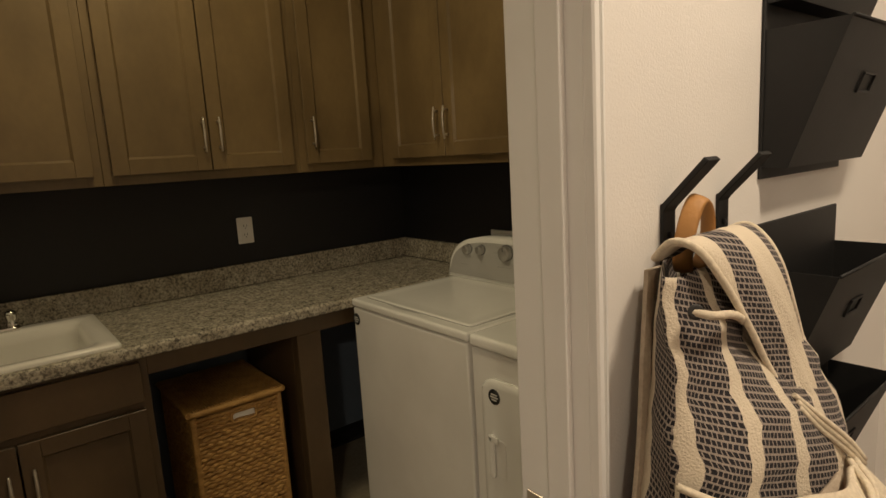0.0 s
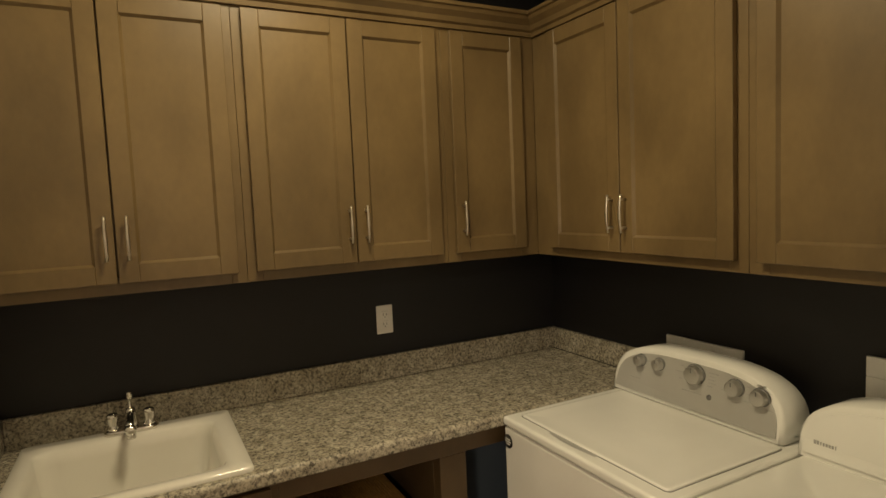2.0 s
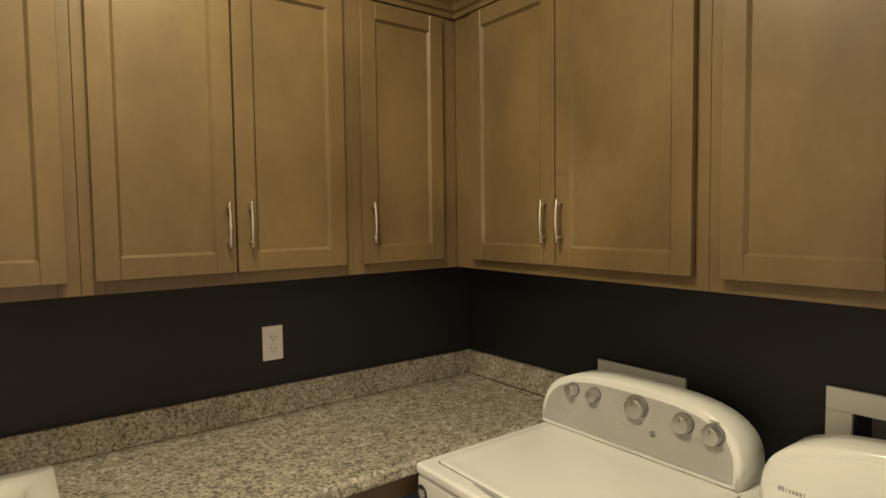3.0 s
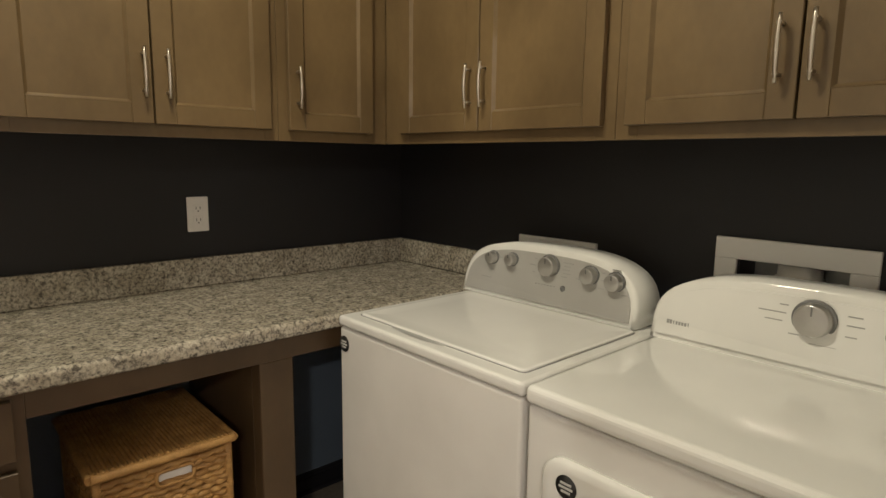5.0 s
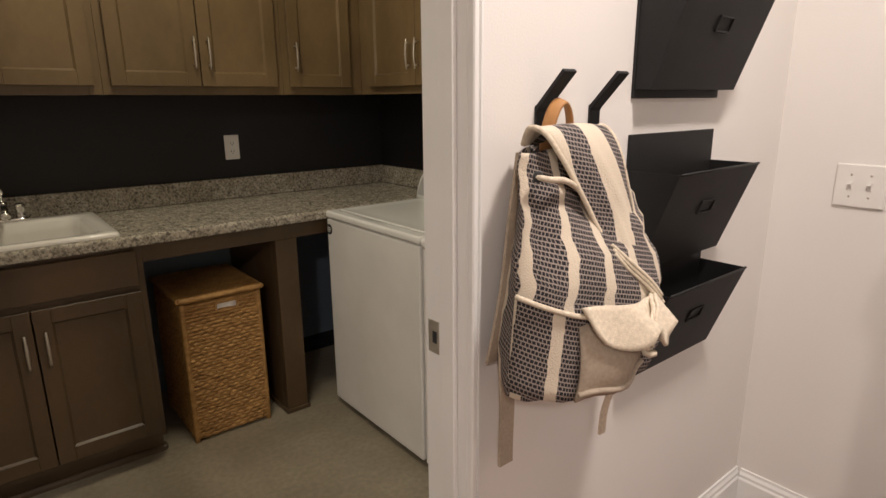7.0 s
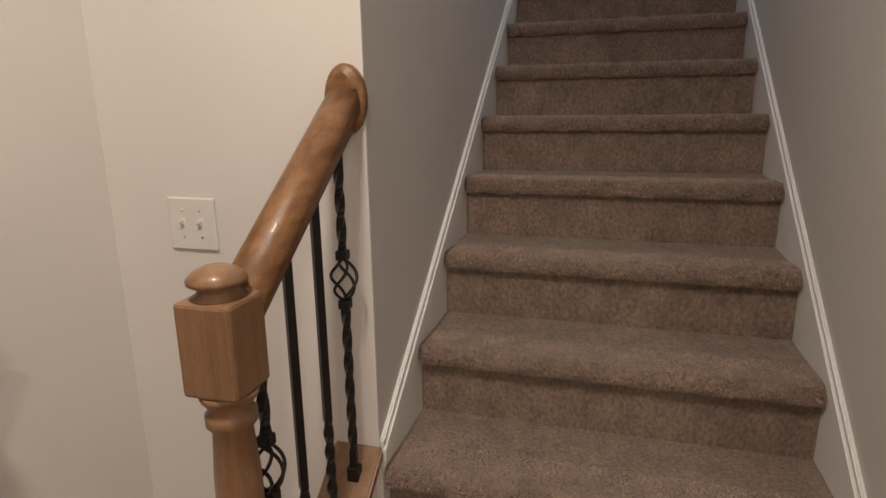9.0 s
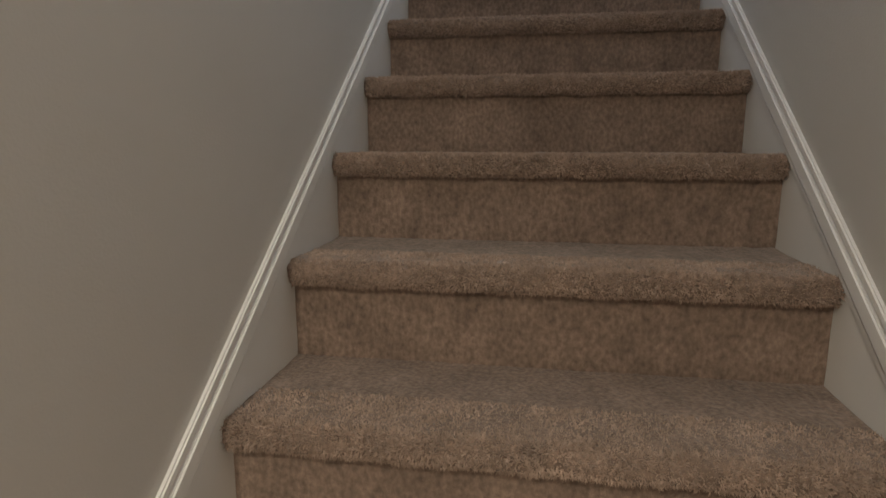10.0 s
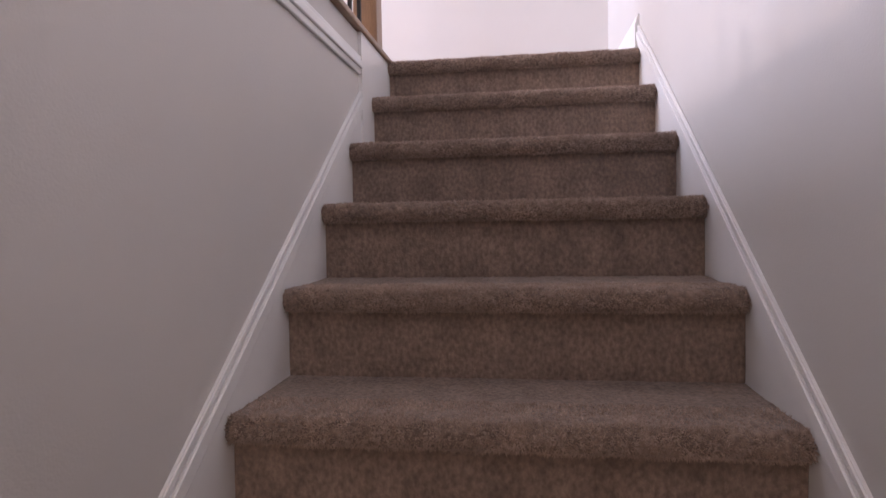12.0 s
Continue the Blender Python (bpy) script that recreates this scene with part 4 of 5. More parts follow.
# ---- hamper ----
def hamper():
    X0, X1, Y0, Y1, H = -1.318, -1.002, -0.560, -0.165, 0.605
    t = thing("laundry_hamper", (X0 + X1) / 2, (Y0 + Y1) / 2, 0, "tall woven seagrass laundry hamper with a lid, under the counter", "laundry hamper")
    bm = N()
    box(bm, X0 + 0.012, X1 - 0.012, Y0 + 0.014, Y1 - 0.012, 0.004, H - 0.004)
    part("liner_frame", bm, WICKER, t)
    bm = N()
    n_rows = 40
    rng = random.Random(4)
    hx0, hx1, hz0, hz1 = -1.186, -1.098, 0.545, 0.577
    for face in range(4):
        a, b = ((X0, X1), (Y0, Y1), (X0, X1), (Y0, Y1))[face]
        n = int((b - a) / 0.018)
        for r in range(n_rows):
            z = 0.012 + (H - 0.024) * (r + 0.5) / n_rows
            steps = n * 5
            pts, rad = [], []
            for k in range(steps + 1):
                u = a + (b - a) * k / steps
                ph = math.pi * (k / 5 + (r % 2)) + 0.9 * math.sin(r * 1.7) + 0.6 * math.sin(u * 31 + r)
                out = 0.0024 * math.sin(ph) + rng.uniform(-0.0009, 0.0009)
                zz = z - 0.0004 * math.sin(ph) + 0.0016 * math.sin(u * 47 + r * 1.9) + rng.uniform(-0.0008, 0.0008)
                p = {0: (u, Y0 + 0.007 - out, zz), 2: (u, Y1 - 0.007 + out, zz), 1: (X0 + 0.007 - out, u, zz), 3: (X1 - 0.007 + out, u, zz)}[face]
                pts.append(p)
                rad.append(0.0086 + 0.0006 * math.sin(ph) + rng.uniform(-0.0006, 0.0006))
            if face == 0 and hz0 < z < hz1:
                left = [i for i, p in enumerate(pts) if p[0] < hx0]
                right = [i for i, p in enumerate(pts) if p[0] > hx1]
                for sel in (left, right):
                    if len(sel) > 1:
                        tube(bm, [pts[i] for i in sel], 0.007, 6, 1.0, [rad[i] for i in sel])
            else:
                tube(bm, pts, 0.007, 6, 1.0, rad)
    tagged(part("woven_sides", bm, WICKER, t), "honey brown seagrass woven in over-and-under rows", kind="stuff")
    for x, y in ((X0 + 0.006, Y0 + 0.006), (X1 - 0.006, Y0 + 0.006), (X0 + 0.006, Y1 - 0.006), (X1 - 0.006, Y1 - 0.006)):
        bm = N(); tube(bm, [(x, y, 0.6 * k / 12) for k in range(13)], 0.011, 8)
        part("corner_binding", bm, WICKER, t)
    bm = N()
    L0, L1, M0, M1 = X0 - 0.007, X1 + 0.007, Y0 - 0.008, Y1 + 0.006
    box(bm, L0 + 0.006, L1 - 0.006, M0 + 0.006, M1 - 0.006, H, H + 0.016)
    part("lid", bm, WICKER, t, "woven lid")
    bm = N()
    rows = 32
    for r in range(rows):
        x = L0 + 0.008 + (L1 - L0 - 0.016) * r / (rows - 1)
        k = 36
        pts = [(x + rng.uniform(-0.0008, 0.0008), M0 + 0.004 + (M1 - M0 - 0.008) * j / k, H + 0.016 + 0.0022 * math.sin(math.pi * (j + (r % 2)))) for j in range(k + 1)]
        tube(bm, pts, 0.0052, 5, 1.0, [0.0048 + 0.001 * math.sin(math.pi * (j / 2 + r % 2)) for j in range(k + 1)])
    tagged(part("lid_weave", bm, WICKER, t), kind="stuff")
    bm = N()
    for pts in ([(L0, M0, H + 0.01), (L1, M0, H + 0.01)], [(L0, M1, H + 0.01), (L1, M1, H + 0.01)], [(L0, M0, H + 0.01), (L0, M1, H + 0.01)], [(L1, M0, H + 0.01), (L1, M1, H + 0.01)]):
        p, q = Vector(pts[0]), Vector(pts[1])
        tube(bm, [p.lerp(q, k / 20) + Vector((0, 0, rng.uniform(-0.001, 0.001))) for k in range(21)], 0.0105, 8)
    part("lid_rim", bm, WICKER, t, "rolled rim of the woven lid")
    bm = N(); box(bm, hx0 + 0.002, hx1 - 0.002, Y0 + 0.0082, Y0 + 0.0125, hz0, hz1 + 0.004)
    part("liner", bm, PLASTIC, t, "pale cloth liner showing through the grip hole")
    bm = N()
    loop = [(px, Y0 - 0.002, pz) for px, pz in rrect(hx0, hx1, hz0 - 0.003, hz1 + 0.003, 0.012, 4)]
    tube(bm, loop + [loop[0]], 0.005, 6)
    part("grip_binding", bm, WICKER, t)


hamper()


# ---- wall hooks, file pockets, backpack ----
def hook(x):
    t = thing("coat_hook", x, YH, 1.30, "flat black metal coat hook angled out from the white wall", "coat hook", "coat hooks")
    bm = N()
    w = 0.016
    prof = [(YH - 0.0005, 1.19), (YH - 0.0005, 1.348), (YH - 0.0045, 1.350), (YH - 0.061, 1.410), (YH - 0.067, 1.405), (YH - 0.0095, 1.344), (YH - 0.0055, 1.338), (YH - 0.0055, 1.19)]
    prism(bm, prof, "x", x - w, x + w)
    bmesh.ops.bevel(bm, geom=bm.edges[:], offset=0.0008, segments=1, affect="EDGES")
    part("bar", bm, BLACKMETAL, t)
    for z in (1.215, 1.305):
        bm = N(); lathe(bm, [(0.005, -0.0054), (0.005, -0.008), (0.001, -0.009)], (x, YH, z), "y", 10); part("screw", bm, BLACKMETAL, t)


hook(-1.048)
hook(-0.893)


def file_rack(z0):
    t = thing("wall_file_rack", -0.59, YH, z0, "black metal wall rack with two sloping file pockets", "file rack", "wall file racks")
    X0, X1 = -0.768, -0.405
    bm = N(); box(bm, X0, X1, YH - 0.006, YH - 0.0005, z0, z0 + 0.57, 0.0015, 1); part("back_plate", bm, BLACKMETAL, t)
    for b in (z0 + 0.018, z0 + 0.276):
        bm = N()
        yb, yt, yi = YH - 0.045, YH - 0.125, YH - 0.0065
        h, th = 0.218, 0.0025
        prism(bm, [(yb, b), (yt, b + h), (yt + th, b + h), (yb + th, b + th), (yi, b + th), (yi, b)], "x", X0 + 0.006, X1 - 0.006)
        for xx in (X0 + 0.006 - th, X1 - 0.006):
            prism(bm, [(yi, b), (yb, b), (yt, b + h), (yi, b + h + 0.0)], "x", xx, xx + th)
        for a, c in (((X0 + 0.006, yt), (X1 - 0.006, yt)),):
            tube(bm, [(a[0], a[1], b + h), (c[0], c[1], b + h)], 0.003, 6)
        pk = part("file_pocket", bm, BLACKMETAL, t)
        bm = N()
        xc, zc = (X0 + X1) / 2, b + h * 0.60
        yy = yb + (yt - yb) * 0.60
        for dz in (-0.014, 0.014):
            box(bm, xc - 0.03, xc + 0.03, yy - 0.004 - 0.37 * dz, yy - 0.0005 - 0.37 * dz, zc + dz - 0.002, zc + dz + 0.002)
        for dx in (-0.03, 0.028):
            prism(bm, [(yy - 0.004 + 0.37 * 0.014, zc - 0.014), (yy + 0.37 * 0.014, zc - 0.014), (yy - 0.37 * 0.014, zc + 0.014), (yy - 0.004 - 0.37 * 0.014, zc + 0.014)], "x", xc + dx, xc + dx + 0.002)
        part("label_holder", bm, BLACKMETAL, pk, "small raised label holder")


file_rack(0.715)
file_rack(1.36)


def uv_planar(bm, x0, z0, lean=0.0, deep=0.55):
    """Lays metres across and up as the texture's place, for the woven stripes."""
    uv = bm.loops.layers.uv.verify()
    for f in bm.faces:
        for l in f.loops:
            c = l.vert.co
            l[uv].uv = (c.x - x0 + lean * (c.z - z0) - deep * (c.y - YH), c.z - z0)


def backpack():
    t = thing("backpack", -1.05, YH - 0.08, 0.87, "cream canvas rucksack with black woven stripes hanging from a coat hook", "backpack")
    # the sack: six corners of its plan at each height, rounded between them, its left front corner turned to the doorway
    secs = [
        (0.868, [(-1.14, -2.16), (-1.20, -2.235), (-1.165, -2.275), (-0.98, -2.305), (-0.90, -2.25), (-0.91, -2.16)]),
        (0.878, [(-1.155, -2.14), (-1.226, -2.236), (-1.185, -2.292), (-0.965, -2.325), (-0.87, -2.25), (-0.88, -2.14)]),
        (0.93, [(-1.150, -2.132), (-1.226, -2.234), (-1.180, -2.302), (-0.960, -2.335), (-0.858, -2.25), (-0.88, -2.132)]),
        (1.00, [(-1.136, -2.130), (-1.218, -2.230), (-1.168, -2.303), (-0.955, -2.335), (-0.851, -2.25), (-0.88, -2.130)]),
        (1.07, [(-1.118, -2.130), (-1.206, -2.226), (-1.150, -2.296), (-0.955, -2.322), (-0.853, -2.25), (-0.885, -2.130)]),
        (1.14, [(-1.098, -2.130), (-1.192, -2.215), (-1.135, -2.262), (-0.965, -2.282), (-0.875, -2.24), (-0.91, -2.130)]),
        (1.20, [(-1.086, -2.130), (-1.182, -2.205), (-1.125, -2.238), (-0.97, -2.245), (-0.908, -2.215), (-0.935, -2.130)]),
        (1.245, [(-1.076, -2.132), (-1.176, -2.198), (-1.120, -2.226), (-0.98, -2.228), (-0.930, -2.20), (-0.955, -2.132)]),
        (1.278, [(-1.066, -2.136), (-1.172, -2.192), (-1.122, -2.216), (-0.985, -2.216), (-0.945, -2.19), (-0.965, -2.136)]),
    ]

    def rounded(pts, m=7):
        n, out = len(pts), []
        for i in range(n):
            p0, p1, p2, p3 = (Vector(pts[(i + k) % n]) for k in (-1, 0, 1, 2))
            for k in range(m):
                u = k / m
                q = 0.5 * (2 * p1 + (p2 - p0) * u + (2 * p0 - 5 * p1 + 4 * p2 - p3) * u * u + (3 * p1 - p0 - 3 * p2 + p3) * u ** 3)
                out.append(q.lerp(p1.lerp(p2, u), 0.45))
        return out

    rings = []
    for z, pts in secs:
        rings.append([Vector((q.x, q.y, z)) for q in rounded(pts)])
    fine = []
    for p, q in zip(rings, rings[1:]):
        for k in range(4):
            fine.append([u.lerp(v, k / 4) for u, v in zip(p, q)])
    fine.append(rings[-1])
    out = []
    for j, ring in enumerate(fine):
        row = []
        for i, q in enumerate(ring):
            front = min(1, max(0, (YH - 0.02 - q.y) / 0.08))
            w = 0.0035 * math.sin(i * 0.9 + q.z * 31) + 0.003 * math.sin(i * 0.37 - q.z * 52) + 0.0025 * math.sin(q.z * 120 + i * 0.25)
            row.append((q.x - 0.4 * w * front, q.y + w * front, q.z + 0.003 * math.sin(i * 0.5)))
        out.append(row)
    cxy = Vector((-1.045, -2.19, 0))
    for dz, k in ((-0.004, 0.95), (-0.05, 0.9), (-0.13, 0.85)):
        out.append([tuple(cxy + (Vector((q.x, q.y, 0)) - cxy) * k + Vector((0, 0, 1.278 + dz))) for q in rings[-1]])
    bm = N()
    loft(bm, out, True, True, True)
    ref = [Vector((q.x, q.y)) for q in rounded(secs[3][1])]
    arc = [0.0]
    for a, b in zip(ref, ref[1:] + ref[:1]):
        arc.append(arc[-1] + (b - a).length)
    uv = bm.loops.layers.uv.verify()
    bm.verts.index_update()
    nr = len(ref)
    for f in bm.faces:
        if len(f.verts) > 4:
            continue
        ids = [l.vert.index % nr for l in f.loops]
        wrap = max(ids) - min(ids) > 2
        for l, i in zip(f.loops, ids):
            k = nr if wrap and i == 0 else i
            l[uv].uv = (arc[k] - arc[14] - 0.008, l.vert.co.z - 0.8)
    part("sack", bm, WOVEN, t, "cream sack with black woven stripes")

    def sheet(pts_rows, thick):
        """A padded cloth panel from a grid of points."""
        bm = N()
        g = [[bm.verts.new(p) for p in r] for r in pts_rows]
        for p, q in zip(g, g[1:]):
            for i in range(len(p) - 1):
                f = bm.faces.new((p[i], p[i + 1], q[i + 1], q[i]))
                f.smooth = True
        bmesh.ops.recalc_face_normals(bm, faces=bm.faces[:])
        bmesh.ops.solidify(bm, geom=bm.faces[:], thickness=thick)
        for f in bm.faces:
            f.smooth = True
        return bm

    def smooth_path(pts, m=5):
        P = [Vector(p) for p in pts]
        P = [P[0]] + P + [P[-1]]
        out = []
        for i in range(1, len(P) - 2):
            p0, p1, p2, p3 = P[i - 1:i + 3]
            for k in range(m):
                u = k / m
                out.append(0.5 * (2 * p1 + (p2 - p0) * u + (2 * p0 - 5 * p1 + 4 * p2 - p3) * u * u + (3 * p1 - p0 - 3 * p2 + p3) * u ** 3))
        return out + [P[-1]]

    # top flap arching over the open neck, narrowing downwards
    le = smooth_path([(-1.118, -2.150, 1.285), (-1.146, -2.190, 1.314), (-1.146, -2.222, 1.308), (-1.126, -2.243, 1.268), (-1.088, -2.258, 1.205), (-1.060, -2.266, 1.157), (-1.038, -2.282, 1.112), (-1.012, -2.300, 1.078), (-0.992, -2.322, 1.040), (-0.975, -2.340, 1.012)])
    ri = smooth_path([(-0.965, -2.150, 1.292), (-0.950, -2.185, 1.312), (-0.953, -2.215, 1.298), (-0.958, -2.240, 1.262), (-0.950, -2.254, 1.205), (-0.940, -2.262, 1.160), (-0.955, -2.284, 1.118), (-0.972, -2.302, 1.078), (-0.962, -2.324, 1.036), (-0.950, -2.342, 1.008)])
    rows = []
    for a, b in zip(le, ri):
        swell = min(1.0, (b - a).length / 0.12)
        rows.append([a.lerp(b, k / 14) + Vector((0, -0.014 * swell * math.sin(math.pi * k / 14) + 0.0015 * math.sin(k * 1.7 + a.z * 40), 0.006 * swell * math.sin(math.pi * k / 14))) for k in range(15)])
    bm = sheet(rows, 0.006)
    # the centre stripe leans with the flap and runs on into its strap
    mid = [(a.lerp(b, 0.58), a, b) for a, b in zip(le, ri)]
    uv = bm.loops.layers.uv.verify()
    for f in bm.faces:
        for l in f.loops:
            c = l.vert.co
            m0 = min(mid, key=lambda q: abs(q[0].z - c.z) + abs(q[0].y - c.y))
            l[uv].uv = (c.x - m0[0].x + 0.056, c.z - 0.8)
    part("top_flap", bm, WOVEN_FLAP, t, "top flap with one wide cream stripe between black woven ones")
    bm = N(); tube(bm, [tuple(q) for q in le], 0.0045, 7); tube(bm, [tuple(q) for q in ri], 0.0035, 7)
    part("flap_binding", bm, LINEN, t)
    # side pocket with a bound edge
    rows = []
    for j in range(9):
        s = j / 8
        z = 0.885 + 0.16 * s
        L, F = Vector((-1.238 + 0.014 * s, -2.240, z + 0.008)), Vector((-1.186 + 0.018 * s, -2.316, z - 0.017 * s))
        G = Vector((-1.124 + 0.010 * s, -2.338, z - 0.03 * s))
        rows.append([L.lerp(F, k / 6) + Vector((-0.006, -0.006, 0)) * math.sin(math.pi * k / 6) for k in range(7)] + [F.lerp(G, k / 3) for k in (1, 2, 3)])
    bm = sheet(rows, 0.005)
    uv_planar(bm, -1.116, 0.8, -0.12)
    part("side_pocket", bm, WOVEN, t, "striped side pocket")
    bm = N(); tube(bm, [Vector(p) + Vector((-0.001, -0.003, 0.002)) for p in rows[-1]], 0.0045, 6); part("pocket_binding", bm, LINEN, t)
    # plain front pocket
    rows = []
    for j in range(10):
        s = j / 9
        rows.append([(-1.172 + 0.012 * s + 0.170 * k / 10, -2.318 - 0.045 * math.sin(math.pi * min(1, (k + 1.5) / 11.5)) * math.sin(math.pi * min(1, 0.22 + 0.72 * s)) - 0.014 * k / 10 + 0.003 * math.sin(k + 3 * s), 0.885 + 0.125 * s + 0.003 * math.sin(k) + 0.012 * k / 10) for k in range(11)])
    bm = sheet(rows, 0.006)
    part("front_pocket", bm, KHAKI, t, "plain khaki front pocket")
    bm = N(); tube(bm, [Vector(p) + Vector((0, -0.002, 0)) for p in rows[1]], 0.0055, 6); part("pocket_seam", bm, KHAKI, t)
    bm = N(); lathe(bm, [(0.0, 0.0), (0.011, 0.0), (0.011, 0.003), (0.007, 0.005), (0.0, 0.004)], (0, 0, 0), "z", 14)
    ob = part("pocket_button", bm, LINEN, t)
    ob.matrix_world = Matrix.Translation((-1.155, -2.342, 0.912)) @ Matrix.Rotation(radians(90), 4, "X")
    # the pocket's two-lobed flap, lifting outwards
    rows = []
    for j in range(9):
        s = j / 8
        row = []
        for k in range(17):
            u = k / 16
            dip = 0.040 * (abs(math.sin(2 * math.pi * (u * 0.98 + 0.01))) ** 0.45) if s > 0 else 0
            row.append((-1.162 + 0.172 * u + 0.012 * s, -2.322 - 0.048 * math.sin(math.pi * min(1, u + 0.1) * 0.8) * (0.5 + s * 0.6) - 0.02 * s - 0.016 * u + 0.005 * math.sin(9 * u), 1.045 - 0.012 * u - s * (0.028 + dip)))
        rows.append(row)
    bm = sheet(rows, 0.006)
    part("pocket_flap", bm, LINEN, t, "cream scalloped pocket flap")
    # drawstrings
    bm = N()
    for off in (0, 0.013):
        tube(bm, smooth_path([(-0.985 + off, -2.336, 1.030), (-1.005 + off, -2.348, 1.030), (-1.035 + off, -2.372, 1.024), (-1.062 + off, -2.384, 1.000), (-1.070 + off, -2.388, 0.968)], 4), 0.004, 7)
    tube(bm, [Vector((-1.064, -2.388, 0.966)) + Vector((0.010 * math.cos(k), 0.008 * math.sin(k), -0.003 * k / 3)) for k in range(7)], 0.005, 6)
    for p in range(3):
        tube(bm, smooth_path([(-1.045, -2.292 - 0.003 * p, 1.120 - 0.007 * p), (-1.020, -2.312, 1.092 - 0.008 * p), (-0.990, -2.335, 1.058 - 0.008 * p), (-0.970, -2.348, 1.028 - 0.006 * p)], 4), 0.0036, 6)
    part("drawstring", bm, LINEN, t, "twisted cream drawstrings")
    # gathered cord through the eyelets at the neck
    bm = N()
    tube(bm, smooth_path([(-1.168, -2.226, 1.240), (-1.158, -2.246, 1.236), (-1.135, -2.254, 1.234), (-1.112, -2.254, 1.226), (-1.09, -2.25, 1.215)], 4), 0.0052, 8)
    part("drawcord", bm, LINEN, t, "thick cream cord through the eyelet at the neck")
    bm = N(); lathe(bm, [(0.005, -0.002), (0.0085, -0.0025), (0.0095, 0.0), (0.0085, 0.002), (0.005, 0.001)], (0, 0, 0), "z", 16)
    bm.transform(Matrix.Translation((-1.168, -2.232, 1.240)) @ Matrix.Rotation(radians(-42), 4, "Z") @ Matrix.Rotation(radians(84), 4, "X"))
    part("eyelet", bm, DARK, t, "dark metal eyelet")
    # tan leather loop over the hook
    bm = N()
    pts = [Vector((-1.046 + 0.030 * math.sin(a) * (1 - 0.15 * math.cos(a)), YH - 0.030 - 0.018 * math.cos(a / 2), 1.305 + 0.052 * math.cos(a))) for a in [radians(-150 + 300 * k / 24) for k in range(25)]]
    tube(bm, pts, 0.0125, 8, 0.22)
    part("hanging_loop", bm, LEATHER, t, "tan leather hanging loop")
    # shoulder straps and loose ends against the wall
    for pts, r, nm, mt in (([(-1.105, YH - 0.018, 1.27), (-1.135, YH - 0.030, 1.16), (-1.160, YH - 0.040, 1.05), (-1.185, YH - 0.045, 0.96), (-1.185, YH - 0.030, 0.90)], 0.020, "shoulder_strap", KHAKI),
                           ([(-1.175, YH - 0.050, 0.90), (-1.168, YH - 0.048, 0.82), (-1.166, YH - 0.045, 0.74), (-1.166, YH - 0.045, 0.688)], 0.017, "strap_end", KHAKI),
                           ([(-0.965, YH - 0.155, 0.90), (-0.955, YH - 0.13, 0.82), (-0.950, YH - 0.11, 0.75), (-0.948, YH - 0.105, 0.694)], 0.009, "loose_tie", LINEN)):
        bm = N()
        rg = [[(p.x - r, p.y - 0.003, p.z), (p.x - r, p.y + 0.003, p.z), (p.x + r, p.y + 0.003, p.z), (p.x + r, p.y - 0.003, p.z)] for p in smooth_path(pts, 6)]
        loft(bm, rg, False, True, True)
        part(nm, bm, mt, t)


backpack()

# ---- stairs ----
RISE, RUN, X5 = 0.19, 0.258, -0.494


def nose_x(n):
    return X5 + RUN * (n - 1)


def step_mesh(n, y0, y1, lip_r=0.0245, seed=0):
    """One carpeted step: riser, rounded nosing and tread, with an uneven pile."""
    zt, xn = RISE * n, nose_x(n)
    xr = xn + 0.03
    prof = [(xr, zt - RISE + 0.0), (xr - 0.001, zt - RISE + 0.03), (xr, zt - 0.10), (xr, zt - 0.055), (xr - 0.004, zt - 0.047)]
    for k in range(15):
        a = radians(-100 - 165 * k / 14)
        prof.append((xn + lip_r + lip_r * math.cos(a), zt - lip_r + lip_r * math.sin(a)))
    ends = xn + RUN + 0.03
    for k in range(1, 9):
        prof.append((xn + lip_r + (ends - xn - lip_r) * k / 8, zt - 0.003 * math.sin(math.pi * k / 8)))
    bm = N()
    ny = 330
    rows = []
    for j in range(ny + 1):
        y = y0 + (y1 - y0) * j / ny
        row = []
        for i, (x, z) in enumerate(prof):
            v = Vector((x * 34, y * 34, z * 34 + n * 7.1))
            d = noise.noise(v) * 0.0024 + noise.noise(v * 3.6) * (0.0045 if 3 < i < 21 else 0.002) + noise.noise(v * 6.1) * (0.002 if 3 < i < 21 else 0.001) + noise.noise(Vector((n * 3.3, y * 5.0, 0.5))) * 0.0035 * (1 if 4 < i < 21 else 0.2)
            endr = 0.008 * max(0, 1 - min(y - y0, y1 - y) / 0.02) ** 2 if 4 < i < 20 else 0
            row.append(bm.verts.new((x - d + endr, y, z + d * 0.8 - endr * 0.4 if i > 4 else z)))
        rows.append(row)
    for p, q in zip(rows, rows[1:]):
        for i in range(len(prof) - 1):
            f = bm.faces.new((p[i], q[i], q[i + 1], p[i + 1]))
            f.smooth = True
    return bm


